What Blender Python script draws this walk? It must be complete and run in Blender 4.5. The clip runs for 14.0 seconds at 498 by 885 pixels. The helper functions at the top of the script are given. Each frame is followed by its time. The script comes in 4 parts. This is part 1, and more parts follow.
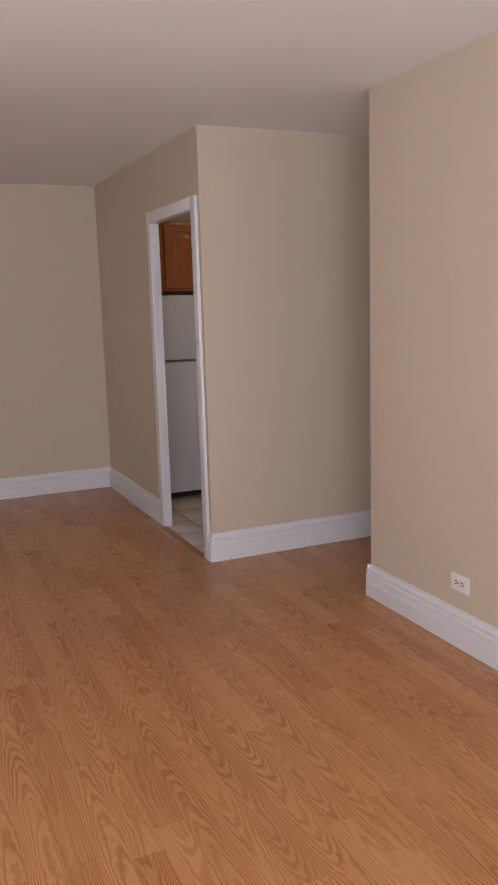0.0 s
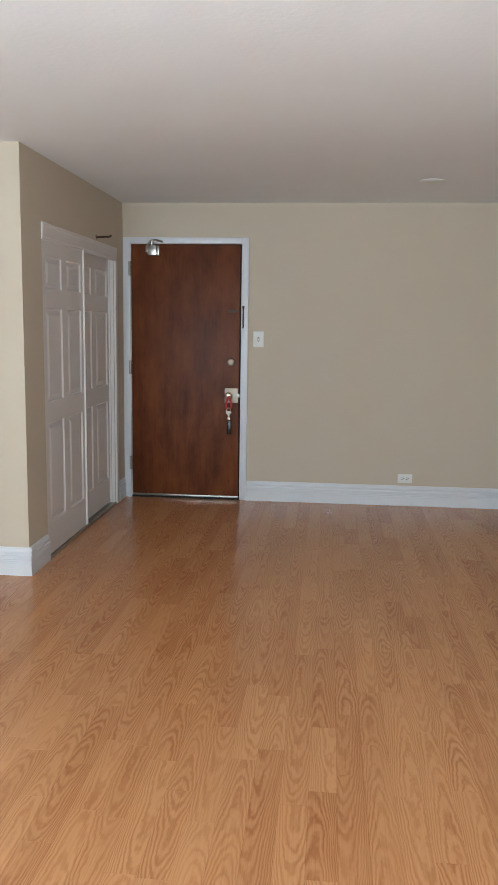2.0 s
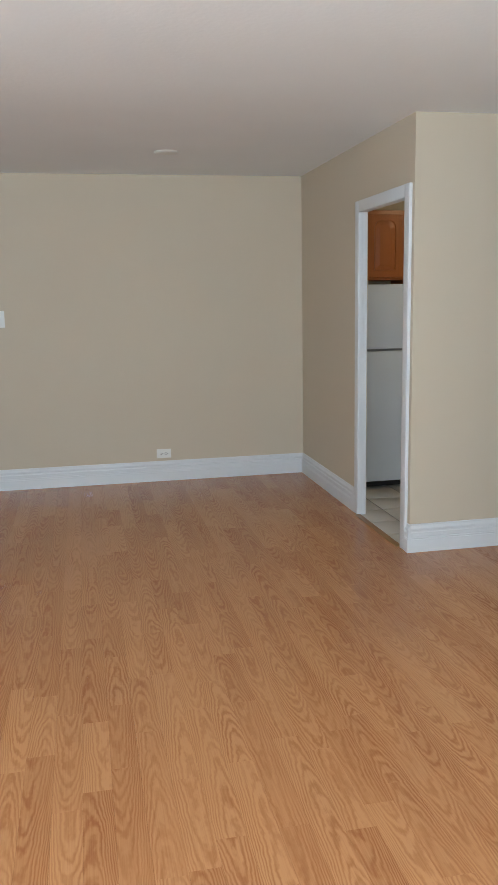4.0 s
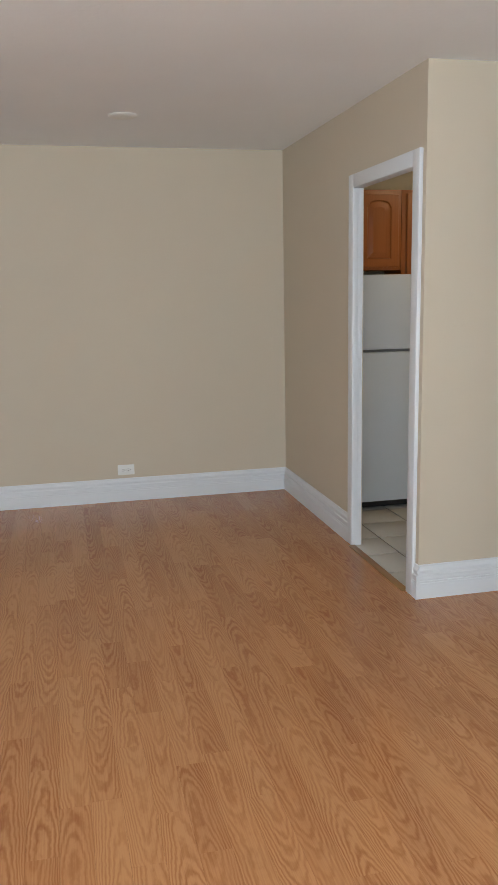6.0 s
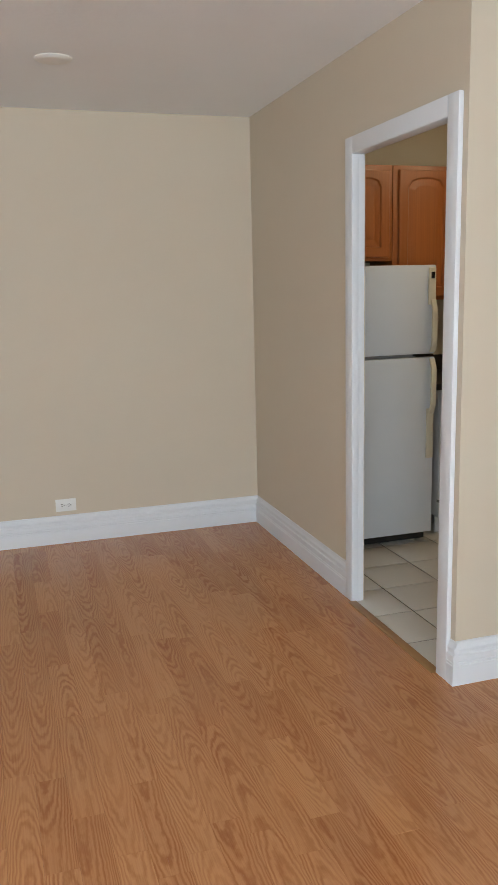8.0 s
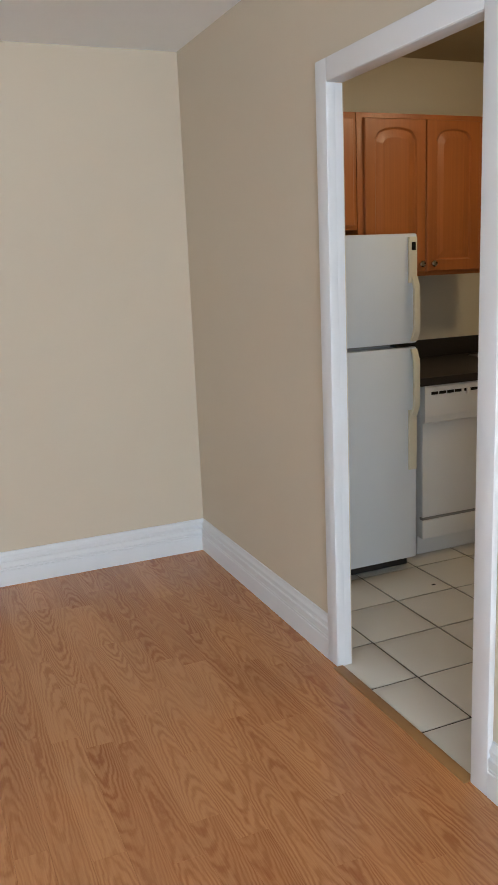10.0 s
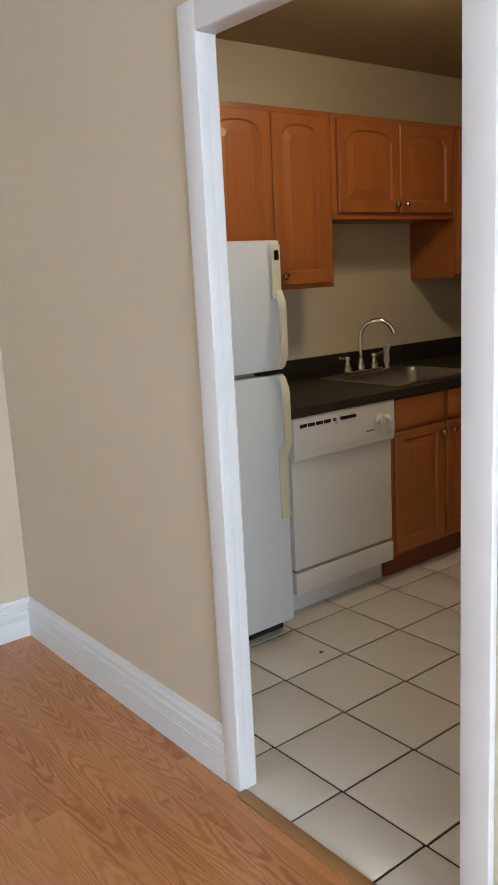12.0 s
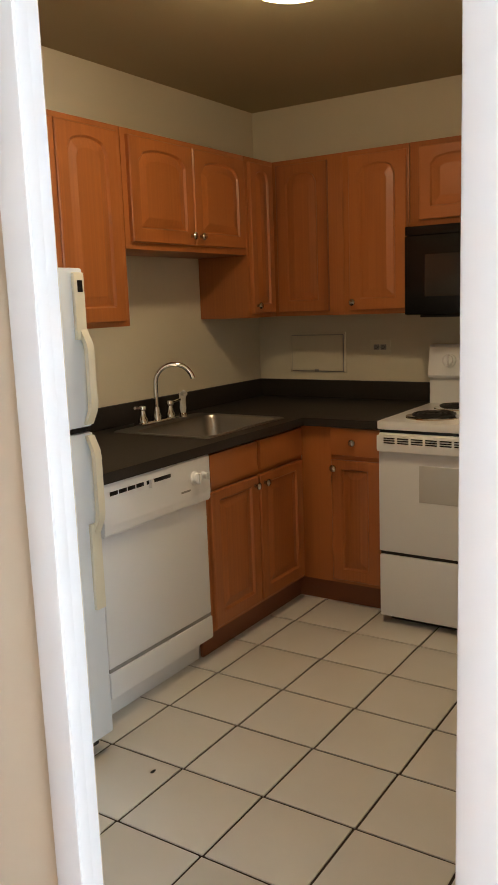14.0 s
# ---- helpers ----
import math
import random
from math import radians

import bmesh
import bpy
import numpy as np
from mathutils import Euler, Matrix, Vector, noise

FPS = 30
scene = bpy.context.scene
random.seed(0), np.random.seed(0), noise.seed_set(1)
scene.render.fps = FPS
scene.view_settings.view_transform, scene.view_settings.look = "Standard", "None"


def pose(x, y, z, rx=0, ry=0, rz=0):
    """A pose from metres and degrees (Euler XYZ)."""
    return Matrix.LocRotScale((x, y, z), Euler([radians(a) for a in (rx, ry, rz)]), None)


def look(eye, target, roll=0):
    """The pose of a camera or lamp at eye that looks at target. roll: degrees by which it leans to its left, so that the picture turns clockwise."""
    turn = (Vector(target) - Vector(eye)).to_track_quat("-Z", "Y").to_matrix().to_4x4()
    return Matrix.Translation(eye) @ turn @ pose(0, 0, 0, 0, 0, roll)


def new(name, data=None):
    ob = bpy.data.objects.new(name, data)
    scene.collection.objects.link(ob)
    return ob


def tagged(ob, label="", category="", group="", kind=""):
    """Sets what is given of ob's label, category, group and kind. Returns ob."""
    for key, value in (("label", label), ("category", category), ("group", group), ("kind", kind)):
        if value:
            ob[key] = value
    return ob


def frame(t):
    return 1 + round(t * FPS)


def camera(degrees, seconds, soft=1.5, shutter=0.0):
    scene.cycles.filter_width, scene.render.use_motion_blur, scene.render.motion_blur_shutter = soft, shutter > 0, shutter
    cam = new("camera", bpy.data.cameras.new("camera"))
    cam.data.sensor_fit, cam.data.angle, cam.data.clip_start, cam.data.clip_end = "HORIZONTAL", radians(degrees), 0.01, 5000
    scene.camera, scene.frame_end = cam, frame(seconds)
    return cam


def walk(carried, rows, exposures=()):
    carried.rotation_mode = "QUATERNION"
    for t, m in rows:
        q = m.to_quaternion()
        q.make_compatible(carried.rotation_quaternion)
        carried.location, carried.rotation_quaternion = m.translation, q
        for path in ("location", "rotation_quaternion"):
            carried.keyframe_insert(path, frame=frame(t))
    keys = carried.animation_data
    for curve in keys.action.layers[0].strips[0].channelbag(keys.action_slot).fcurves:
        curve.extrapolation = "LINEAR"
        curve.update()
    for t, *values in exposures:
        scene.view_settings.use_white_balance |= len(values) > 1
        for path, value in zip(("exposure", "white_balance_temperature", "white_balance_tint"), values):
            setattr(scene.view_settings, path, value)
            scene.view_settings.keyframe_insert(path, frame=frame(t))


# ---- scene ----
cam = camera(34.2, 14.0)
PATH = [
    (0, (0.036, 0.176, 1.488), (0.834, 1.978, 1.149), -1.7),
    (0.5, (-0.078, 0.121, 1.476), (0.285, 2.055, 1.117), -1.1),
    (1, (-0.139, 0.103, 1.472), (-0.107, 2.066, 1.09), -0.3),
    (1.5, (-0.202, 0.098, 1.475), (-0.411, 2.062, 1.163), 1.3),
    (2, (-0.181, 0.078, 1.474), (-0.369, 2.048, 1.185), 0.8),
    (2.5, (-0.168, 0.086, 1.491), (-0.14, 2.063, 1.191), 0.4),
    (3, (-0.153, 0.08, 1.484), (0.139, 2.033, 1.167), -0.5),
    (3.5, (-0.158, 0.1, 1.479), (0.225, 2.034, 1.145), -1.2),
    (4, (-0.133, 0.179, 1.479), (0.258, 2.108, 1.128), -1.1),
    (6.5, (0.074, 1.27, 1.469), (0.542, 3.179, 1.101), -1.1),
    (7, (0.082, 1.504, 1.46), (0.575, 3.408, 1.095), -1.1),
    (9.5, (0.273, 2.724, 1.464), (1.012, 4.534, 1.045), -2.3),
    (10, (0.33, 2.907, 1.461), (1.088, 4.707, 1.031), -2.5),
    (10.5, (0.395, 3.131, 1.466), (1.179, 4.931, 1.085), -2.0),
    (11, (0.39, 3.346, 1.456), (1.357, 5.055, 1.074), -2.5),
    (11.5, (0.389, 3.49, 1.455), (1.538, 5.077, 1.056), -2.5),
    (12, (0.449, 3.641, 1.451), (1.655, 5.182, 1.04), -3.0),
    (12.5, (0.521, 3.779, 1.459), (1.792, 5.28, 1.1), -3.1),
    (13, (0.558, 3.92, 1.466), (1.982, 5.283, 1.128), -1.9),
    (13.5, (0.589, 4.089, 1.448), (2.195, 5.233, 1.11), -1.9),
    (14, (0.649, 4.216, 1.441), (2.3, 5.292, 1.101), -2.1),
]
# exposures follow the phone's own metering
EXPOSURES = [
    (0.0, -0.18, 7250, 29), (0.5, 0.02, 6850, 21), (1.0, 0.24, 6600, 14), (1.6, 0.24, 6350, 9), (4.0, 0.28, 6300, 7),
    (7.0, 0.39, 6650, 10), (9.5, 0.72, 6400, 10), (10.5, 0.70, 6400, 10), (11.0, 0.83, 6350, 10), (12.0, 1.02, 6250, 10), (13.0, 1.18, 6300, 9), (14.0, 1.50, 6600, 10),
]
walk(cam, [(t, look(eye, target, roll)) for t, eye, target, roll in PATH], EXPOSURES)

# ---- world and light ----
world = bpy.data.worlds.new("daylight")
scene.world = world
world.use_nodes = True
sky = world.node_tree.nodes.new("ShaderNodeTexSky")
sky.sky_type, sky.sun_disc = "NISHITA", False
sky.sun_elevation, sky.sun_rotation = radians(50), radians(20)
world.node_tree.nodes["Background"].inputs["Strength"].default_value = 0.1
world.node_tree.links.new(sky.outputs[0], world.node_tree.nodes["Background"].inputs["Color"])

sun = new("sun", bpy.data.lights.new("sun", "SUN"))
sun.data.energy, sun.data.angle, sun.data.color = 3.0, radians(0.5), (1.0, 0.94, 0.86)
sun.matrix_world = look((0, 20, 30), (0, 0, 0))

H, KH = 2.44, 2.472     # ceiling heights
XK, YF = 1.675, 6.765   # kitchen partition, far wall
XL = -1.885         # closet wall
YS, YL = 4.45, 4.52     # stub corner, left corner
KN, KE = 6.725, 4.65     # kitchen north and east walls
SOUTH = -1.0
WINX0, WINX1, WINZ0, WINZ1 = -2.8, 0.7, 0.2, 2.0

skylight = new("window_light", bpy.data.lights.new("window_light", "AREA"))
skylight.data.shape, skylight.data.size, skylight.data.size_y = "RECTANGLE", WINX1 - WINX0, WINZ1 - WINZ0
skylight.data.energy, skylight.data.color = 186, (0.76, 0.90, 1.0)
skylight.matrix_world = look(((WINX0 + WINX1) / 2, SOUTH - 0.02, (WINZ0 + WINZ1) / 2), ((WINX0 + WINX1) / 2 + 0.6, 3.0, (WINZ0 + WINZ1) / 2 + 4.0))


# ---- materials ----
def material(name, color, rough=0.5, metal=0.0, vary=0.06, scale=3.0, fine=120.0, bump=0.03, spec=0.5, coat=0.0):
    """Principled surface with large stains and fine grain."""
    m = bpy.data.materials.new(name)
    m.use_nodes = True
    n, l = m.node_tree.nodes, m.node_tree.links
    p = n["Principled BSDF"]
    p.inputs["Metallic"].default_value = metal
    p.inputs["Specular IOR Level"].default_value = spec
    p.inputs["Coat Weight"].default_value = coat
    geo = n.new("ShaderNodeNewGeometry")
    big, small = n.new("ShaderNodeTexNoise"), n.new("ShaderNodeTexNoise")
    big.inputs["Scale"].default_value, small.inputs["Scale"].default_value = scale, fine
    big.inputs["Detail"].default_value = 4
    for t in (big, small):
        l.new(geo.outputs["Position"], t.inputs["Vector"])
    mix = n.new("ShaderNodeMix")
    mix.data_type = "RGBA"
    mix.inputs["A"].default_value = (*[c * (1 - vary) for c in color], 1)
    mix.inputs["B"].default_value = (*[min(1, c * (1 + vary)) for c in color], 1)
    l.new(big.outputs["Fac"], mix.inputs["Factor"])
    l.new(mix.outputs["Result"], p.inputs["Base Color"])
    r = n.new("ShaderNodeMapRange")
    r.inputs["To Min"].default_value, r.inputs["To Max"].default_value = rough * 0.85, min(1, rough * 1.15)
    l.new(big.outputs["Fac"], r.inputs["Value"])
    l.new(r.outputs["Result"], p.inputs["Roughness"])
    if bump:
        b = n.new("ShaderNodeBump")
        b.inputs["Strength"].default_value, b.inputs["Distance"].default_value = bump, 0.004
        l.new(small.outputs["Fac"], b.inputs["Height"])
        l.new(b.outputs["Normal"], p.inputs["Normal"])
    return m


def wood(name, dark, light, rough, along, across, rings=9.0, fine=60.0, coat=0.0, piecewise=True, contrast=0.5, tone=0.3, axis=1, bump=0.04, spec=0.5, pore=0.9):
    """Grain lines as contours of a stretched noise; each piece takes its own stretch of the log."""
    m = bpy.data.materials.new(name)
    m.use_nodes = True
    n, l = m.node_tree.nodes, m.node_tree.links
    p = n["Principled BSDF"]
    p.inputs["Roughness"].default_value, p.inputs["Specular IOR Level"].default_value = rough, spec
    p.inputs["Coat Weight"].default_value, p.inputs["Coat Roughness"].default_value = coat, 0.25
    geo, info = n.new("ShaderNodeNewGeometry"), n.new("ShaderNodeObjectInfo")

    def math_node(op, a, b=None):
        q = n.new("ShaderNodeMath")
        q.operation = op
        for k, v in ((0, a), (1, b)):
            if v is None:
                continue
            if isinstance(v, (int, float)):
                q.inputs[k].default_value = v
            else:
                l.new(v, q.inputs[k])
        return q.outputs[0]

    rnd = math_node("FRACT", math_node("ADD", math_node("MULTIPLY", geo.outputs["Random Per Island"], 7.31), math_node("MULTIPLY", info.outputs["Random"], 5.77)))
    shift = n.new("ShaderNodeCombineXYZ")
    if piecewise:
        l.new(math_node("MULTIPLY", rnd, 37.0), shift.inputs[0])
        l.new(math_node("MULTIPLY", rnd, 91.0), shift.inputs[1])
        l.new(math_node("MULTIPLY", rnd, 53.0), shift.inputs[2])
    add = n.new("ShaderNodeVectorMath")
    l.new(geo.outputs["Position"], add.inputs[0])
    l.new(shift.outputs[0], add.inputs[1])
    stretch = n.new("ShaderNodeVectorMath")
    stretch.operation = "MULTIPLY"
    stretch.inputs[1].default_value = [along if k == axis else across for k in range(3)]
    l.new(add.outputs[0], stretch.inputs[0])
    cloud, pores = n.new("ShaderNodeTexNoise"), n.new("ShaderNodeTexNoise")
    cloud.inputs["Scale"].default_value, cloud.inputs["Detail"].default_value, cloud.inputs["Roughness"].default_value = 1.0, 2.0, 0.4
    pores.inputs["Scale"].default_value, pores.inputs["Detail"].default_value = fine, 3.0
    l.new(stretch.outputs[0], cloud.inputs["Vector"])
    squash = n.new("ShaderNodeVectorMath")
    squash.operation = "MULTIPLY"
    squash.inputs[1].default_value = [0.05 if k == axis else 4.0 for k in range(3)]
    l.new(add.outputs[0], squash.inputs[0])
    l.new(squash.outputs[0], pores.inputs["Vector"])
    ring = math_node("POWER", math_node("MULTIPLY_ADD", math_node("SINE", math_node("MULTIPLY", cloud.outputs["Fac"], rings * 6.283)), 0.5), 1.0)
    n_ring = ring.node.inputs[0].links[0].from_node
    n_ring.inputs[2].default_value = 0.5
    ring.node.inputs[1].default_value = 2.0
    grain = math_node("ADD", math_node("MULTIPLY", ring, contrast), math_node("MULTIPLY", math_node("SUBTRACT", pores.outputs["Fac"], 0.5), pore))
    level = math_node("ADD", grain, math_node("MULTIPLY", math_node("SUBTRACT", rnd, 0.5), tone))
    ramp = n.new("ShaderNodeMix")
    ramp.data_type = "RGBA"
    ramp.clamp_factor = True
    ramp.inputs["A"].default_value, ramp.inputs["B"].default_value = (*light, 1), (*dark, 1)
    l.new(math_node("ADD", level, 0.12), ramp.inputs["Factor"])
    l.new(ramp.outputs["Result"], p.inputs["Base Color"])
    b = n.new("ShaderNodeBump")
    b.inputs["Strength"].default_value, b.inputs["Distance"].default_value = bump, 0.002
    l.new(grain, b.inputs["Height"])
    l.new(b.outputs["Normal"], p.inputs["Normal"])
    return m


SW, WEST = 0.0905, -3.1    # width of a laminate strip, first strip's edge


def oak_laminate():
    """Oak strips: arched and straight grain, each strip with its own stretch and tone."""
    m = bpy.data.materials.new("oak_laminate")
    m.use_nodes = True
    n, l = m.node_tree.nodes, m.node_tree.links
    p = n["Principled BSDF"]
    geo, info, xyz = n.new("ShaderNodeNewGeometry"), n.new("ShaderNodeObjectInfo"), n.new("ShaderNodeSeparateXYZ")
    l.new(geo.outputs["Position"], xyz.inputs[0])

    def op(kind, a, b=0.0, c=0.0):
        q = n.new("ShaderNodeMath")
        q.operation = kind
        for k, v in enumerate((a, b, c)):
            if isinstance(v, (int, float)):
                q.inputs[k].default_value = v
            else:
                l.new(v, q.inputs[k])
        return q.outputs[0]

    def cloud(scales, shift, detail=2.0, rough=0.5):
        mv, av, t = n.new("ShaderNodeVectorMath"), n.new("ShaderNodeVectorMath"), n.new("ShaderNodeTexNoise")
        mv.operation = "MULTIPLY"
        mv.inputs[1].default_value = scales
        l.new(geo.outputs["Position"], mv.inputs[0])
        l.new(mv.outputs[0], av.inputs[0])
        cx = n.new("ShaderNodeCombineXYZ")
        l.new(shift, cx.inputs[2])
        l.new(cx.outputs[0], av.inputs[1])
        t.inputs["Scale"].default_value, t.inputs["Detail"].default_value, t.inputs["Roughness"].default_value = 1.0, detail, rough
        l.new(av.outputs[0], t.inputs["Vector"])
        return t.outputs["Fac"]

    r1 = op("FRACT", op("ADD", op("MULTIPLY", geo.outputs["Random Per Island"], 7.31), op("MULTIPLY", info.outputs["Random"], 5.77)))
    r2, r3, r4 = op("FRACT", op("MULTIPLY", r1, 13.7)), op("FRACT", op("MULTIPLY", r1, 57.3)), op("FRACT", op("MULTIPLY", r1, 131.9))
    u = op("MULTIPLY", op("SUBTRACT", op("FRACT", op("DIVIDE", op("SUBTRACT", xyz.outputs[0], WEST), SW)), 0.5), SW)
    u = op("ADD", u, op("MULTIPLY", op("SUBTRACT", r2, 0.5), 0.055))
    way = op("SUBTRACT", op("MULTIPLY", op("GREATER_THAN", r4, 0.5), 2.0), 1.0)
    pace = op("MULTIPLY", op("MULTIPLY", way, op("ADD", op("MULTIPLY", r3, 9.0), 3.0)), op("ADD", xyz.outputs[1], op("MULTIPLY", r1, 9.0)))
    wobble = op("MULTIPLY", op("SUBTRACT", cloud((13.0, 3.6, 1.0), op("MULTIPLY", r1, 91.0), 1.0), 0.5), 3.4)
    wobble = op("ADD", wobble, op("MULTIPLY", op("SUBTRACT", cloud((70.0, 26.0, 1.0), op("MULTIPLY", r2, 63.0), 2.0), 0.5), 0.9))
    phase = op("ADD", op("ADD", pace, op("MULTIPLY", op("MULTIPLY", u, u), 1350.0)), wobble)
    ring = op("POWER", op("MULTIPLY_ADD", op("SINE", op("MULTIPLY", phase, 6.283)), 0.5, 0.5), 1.4)
    fade = op("ADD", op("MULTIPLY", cloud((9.0, 2.0, 1.0), op("MULTIPLY", r1, 47.0), 1.0), 1.3), -0.1)
    pores = op("SUBTRACT", cloud((230.0, 5.0, 1.0), r1, 3.0, 0.65), 0.5)
    grain = op("ADD", op("MULTIPLY", op("MULTIPLY", ring, fade), 0.84), op("MULTIPLY", pores, 1.0))
    level = op("ADD", op("ADD", grain, op("MULTIPLY", op("SUBTRACT", r2, 0.5), 0.42)), 0.16)
    mix = n.new("ShaderNodeMix")
    mix.data_type, mix.clamp_factor = "RGBA", True
    mix.inputs["A"].default_value, mix.inputs["B"].default_value = (0.580, 0.272, 0.114, 1), (0.358, 0.127, 0.044, 1)
    l.new(level, mix.inputs["Factor"])
    l.new(mix.outputs["Result"], p.inputs["Base Color"])
    l.new(op("ADD", op("MULTIPLY", cloud((1.5, 1.5, 1.0), r1, 3.0), 0.10), op("ADD", op("MULTIPLY", grain, 0.05), 0.17)), p.inputs["Roughness"])
    b = n.new("ShaderNodeBump")
    b.inputs["Strength"].default_value, b.inputs["Distance"].default_value = 0.03, 0.002
    l.new(grain, b.inputs["Height"])
    l.new(b.outputs["Normal"], p.inputs["Normal"])
    return m


def stained_veneer():
    """Dark stained veneer: uneven stain in clouds, fine upright fibres."""
    m = bpy.data.materials.new("door_veneer")
    m.use_nodes = True
    n, l = m.node_tree.nodes, m.node_tree.links
    p = n["Principled BSDF"]
    p.inputs["Roughness"].default_value, p.inputs["Specular IOR Level"].default_value = 0.46, 0.2
    geo = n.new("ShaderNodeNewGeometry")
    layers = []
    for scales, detail, rough in (((6.0, 1.0, 2.6), 5.0, 0.62), ((24.0, 1.0, 2.2), 4.0, 0.6), ((150.0, 1.0, 4.0), 2.0, 0.5)):
        v, t = n.new("ShaderNodeVectorMath"), n.new("ShaderNodeTexNoise")
        v.operation = "MULTIPLY"
        v.inputs[1].default_value = scales
        l.new(geo.outputs["Position"], v.inputs[0])
        l.new(v.outputs[0], t.inputs["Vector"])
        t.inputs["Scale"].default_value, t.inputs["Detail"].default_value, t.inputs["Roughness"].default_value = 1.0, detail, rough
        layers.append(t.outputs["Fac"])
    total = None
    for fac, weight in zip(layers, (1.75, 0.6, 0.25)):
        q = n.new("ShaderNodeMath")
        q.operation = "MULTIPLY_ADD"
        q.inputs[1].default_value, q.inputs[2].default_value = weight, -0.5 * weight + (0.5 if total is None else 0.0)
        l.new(fac, q.inputs[0])
        if total is not None:
            add = n.new("ShaderNodeMath")
            l.new(total, add.inputs[0])
            l.new(q.outputs[0], add.inputs[1])
            total = add.outputs[0]
        else:
            total = q.outputs[0]
    mix = n.new("ShaderNodeMix")
    mix.data_type, mix.clamp_factor = "RGBA", True
    mix.inputs["A"].default_value, mix.inputs["B"].default_value = (0.060, 0.014, 0.005, 1), (0.215, 0.062, 0.018, 1)
    l.new(total, mix.inputs["Factor"])
    l.new(mix.outputs["Result"], p.inputs["Base Color"])
    b = n.new("ShaderNodeBump")
    b.inputs["Strength"].default_value, b.inputs["Distance"].default_value = 0.05, 0.002
    l.new(layers[2], b.inputs["Height"])
    l.new(b.outputs["Normal"], p.inputs["Normal"])
    return m


PAINT = material("wall_paint_beige", (0.605, 0.523, 0.416), 0.75, vary=0.025, scale=1.3, fine=220, bump=0.06, spec=0.3)
KPAINT = material("kitchen_paint_cream", (0.67, 0.615, 0.475), 0.6, vary=0.03, scale=1.5, fine=200, bump=0.05, spec=0.35)
CEIL = material("ceiling_plaster", (0.865, 0.885, 0.905), 0.9, vary=0.04, scale=1.6, fine=45, bump=0.24, spec=0.2)
TRIM = material("trim_gloss_white", (0.73, 0.75, 0.785), 0.38, vary=0.02, scale=4, fine=60, bump=0.02)
CLOSETW = material("closet_door_white", (0.74, 0.71, 0.70), 0.5, vary=0.02, scale=3, fine=150, bump=0.05)
OAK = oak_laminate()
UNDER = material("floor_underlay", (0.20, 0.09, 0.035), 0.8)
DOORW = stained_veneer()
MAPLE = wood("cabinet_wood", (0.180, 0.049, 0.013), (0.415, 0.137, 0.036), 0.36, 0.7, 5.0, rings=1.6, contrast=0.42, tone=0.42, axis=2, fine=30, coat=0.15, pore=0.55)
TOEK = material("toe_kick_brown", (0.20, 0.065, 0.025), 0.6)
COUNTER = material("counter_laminate_dark", (0.030, 0.025, 0.022), 0.5, vary=0.35, scale=140, fine=300, bump=0.03, spec=0.22)
# appliance white tinted blue for the daylight through the doorway
FRIDGEW = material("fridge_white_daylit", (0.70, 0.755, 0.81), 0.3, vary=0.015, scale=2, fine=260, bump=0.05)
# tan base colour dims the ceiling where the lamp would light it too much
KCEIL = material("kitchen_ceiling_dimmed", (0.42, 0.37, 0.235), 0.8, vary=0.06, scale=1.2, fine=90, bump=0.15, spec=0.3)
WHITE = material("appliance_white", (0.74, 0.755, 0.77), 0.3, vary=0.015, scale=2, fine=260, bump=0.04)
CREAM = material("aged_plastic_cream", (0.70, 0.66, 0.52), 0.42, vary=0.04, scale=6)
PLASTIC = material("switch_plate_white", (0.80, 0.80, 0.78), 0.35, vary=0.02)
BLACK = material("black_plastic", (0.008, 0.008, 0.009), 0.22, vary=0.1, spec=0.35)
DARK = material("dark_gap", (0.02, 0.018, 0.016), 0.8, vary=0.1)
GREYP = material("grey_print", (0.25, 0.25, 0.25), 0.5)
OVENG = material("oven_window_grey", (0.52, 0.52, 0.51), 0.2, vary=0.03, bump=0)
CHROME = material("chrome", (0.74, 0.73, 0.71), 0.05, metal=1.0, vary=0.03, bump=0)
STEEL = material("brushed_steel", (0.40, 0.38, 0.35), 0.3, metal=1.0, vary=0.06, scale=8, bump=0.02)
NICKEL = material("knob_nickel", (0.50, 0.46, 0.40), 0.18, metal=1.0, vary=0.05, bump=0)
BRASSY = material("worn_metal", (0.36, 0.31, 0.25), 0.5, metal=1.0, vary=0.1)
OLDM = material("tarnished_metal", (0.07, 0.045, 0.03), 0.45, metal=0.6, vary=0.15)
RED = material("red_lanyard", (0.45, 0.02, 0.02), 0.7)
TILE = material("floor_tile_glazed", (0.65, 0.63, 0.585), 0.3, vary=0.05, scale=5, fine=90, bump=0.02)
GROUT = material("grout_dark", (0.034, 0.022, 0.014), 0.9, vary=0.3, scale=20)
STRIP = material("threshold_strip", (0.33, 0.17, 0.06), 0.4, vary=0.1, scale=12)
BURN = material("burner_black", (0.015, 0.014, 0.014), 0.5)
TRACK = material("track_aluminium", (0.50, 0.47, 0.42), 0.4, metal=0.8, vary=0.1, scale=9)
GROUND = material("concrete_ground", (0.35, 0.34, 0.32), 0.9, vary=0.15, scale=0.6)


def glowing(name, color, strength):
    m = bpy.data.materials.new(name)
    m.use_nodes = True
    p = m.node_tree.nodes["Principled BSDF"]
    p.inputs["Base Color"].default_value = (0.8, 0.78, 0.72, 1)
    p.inputs["Roughness"].default_value = 0.25
    p.inputs["Emission Color"].default_value, p.inputs["Emission Strength"].default_value = (*color, 1), strength
    return m


LAMPG = glowing("lit_opal_glass", (1.0, 0.77, 0.48), 18.5)

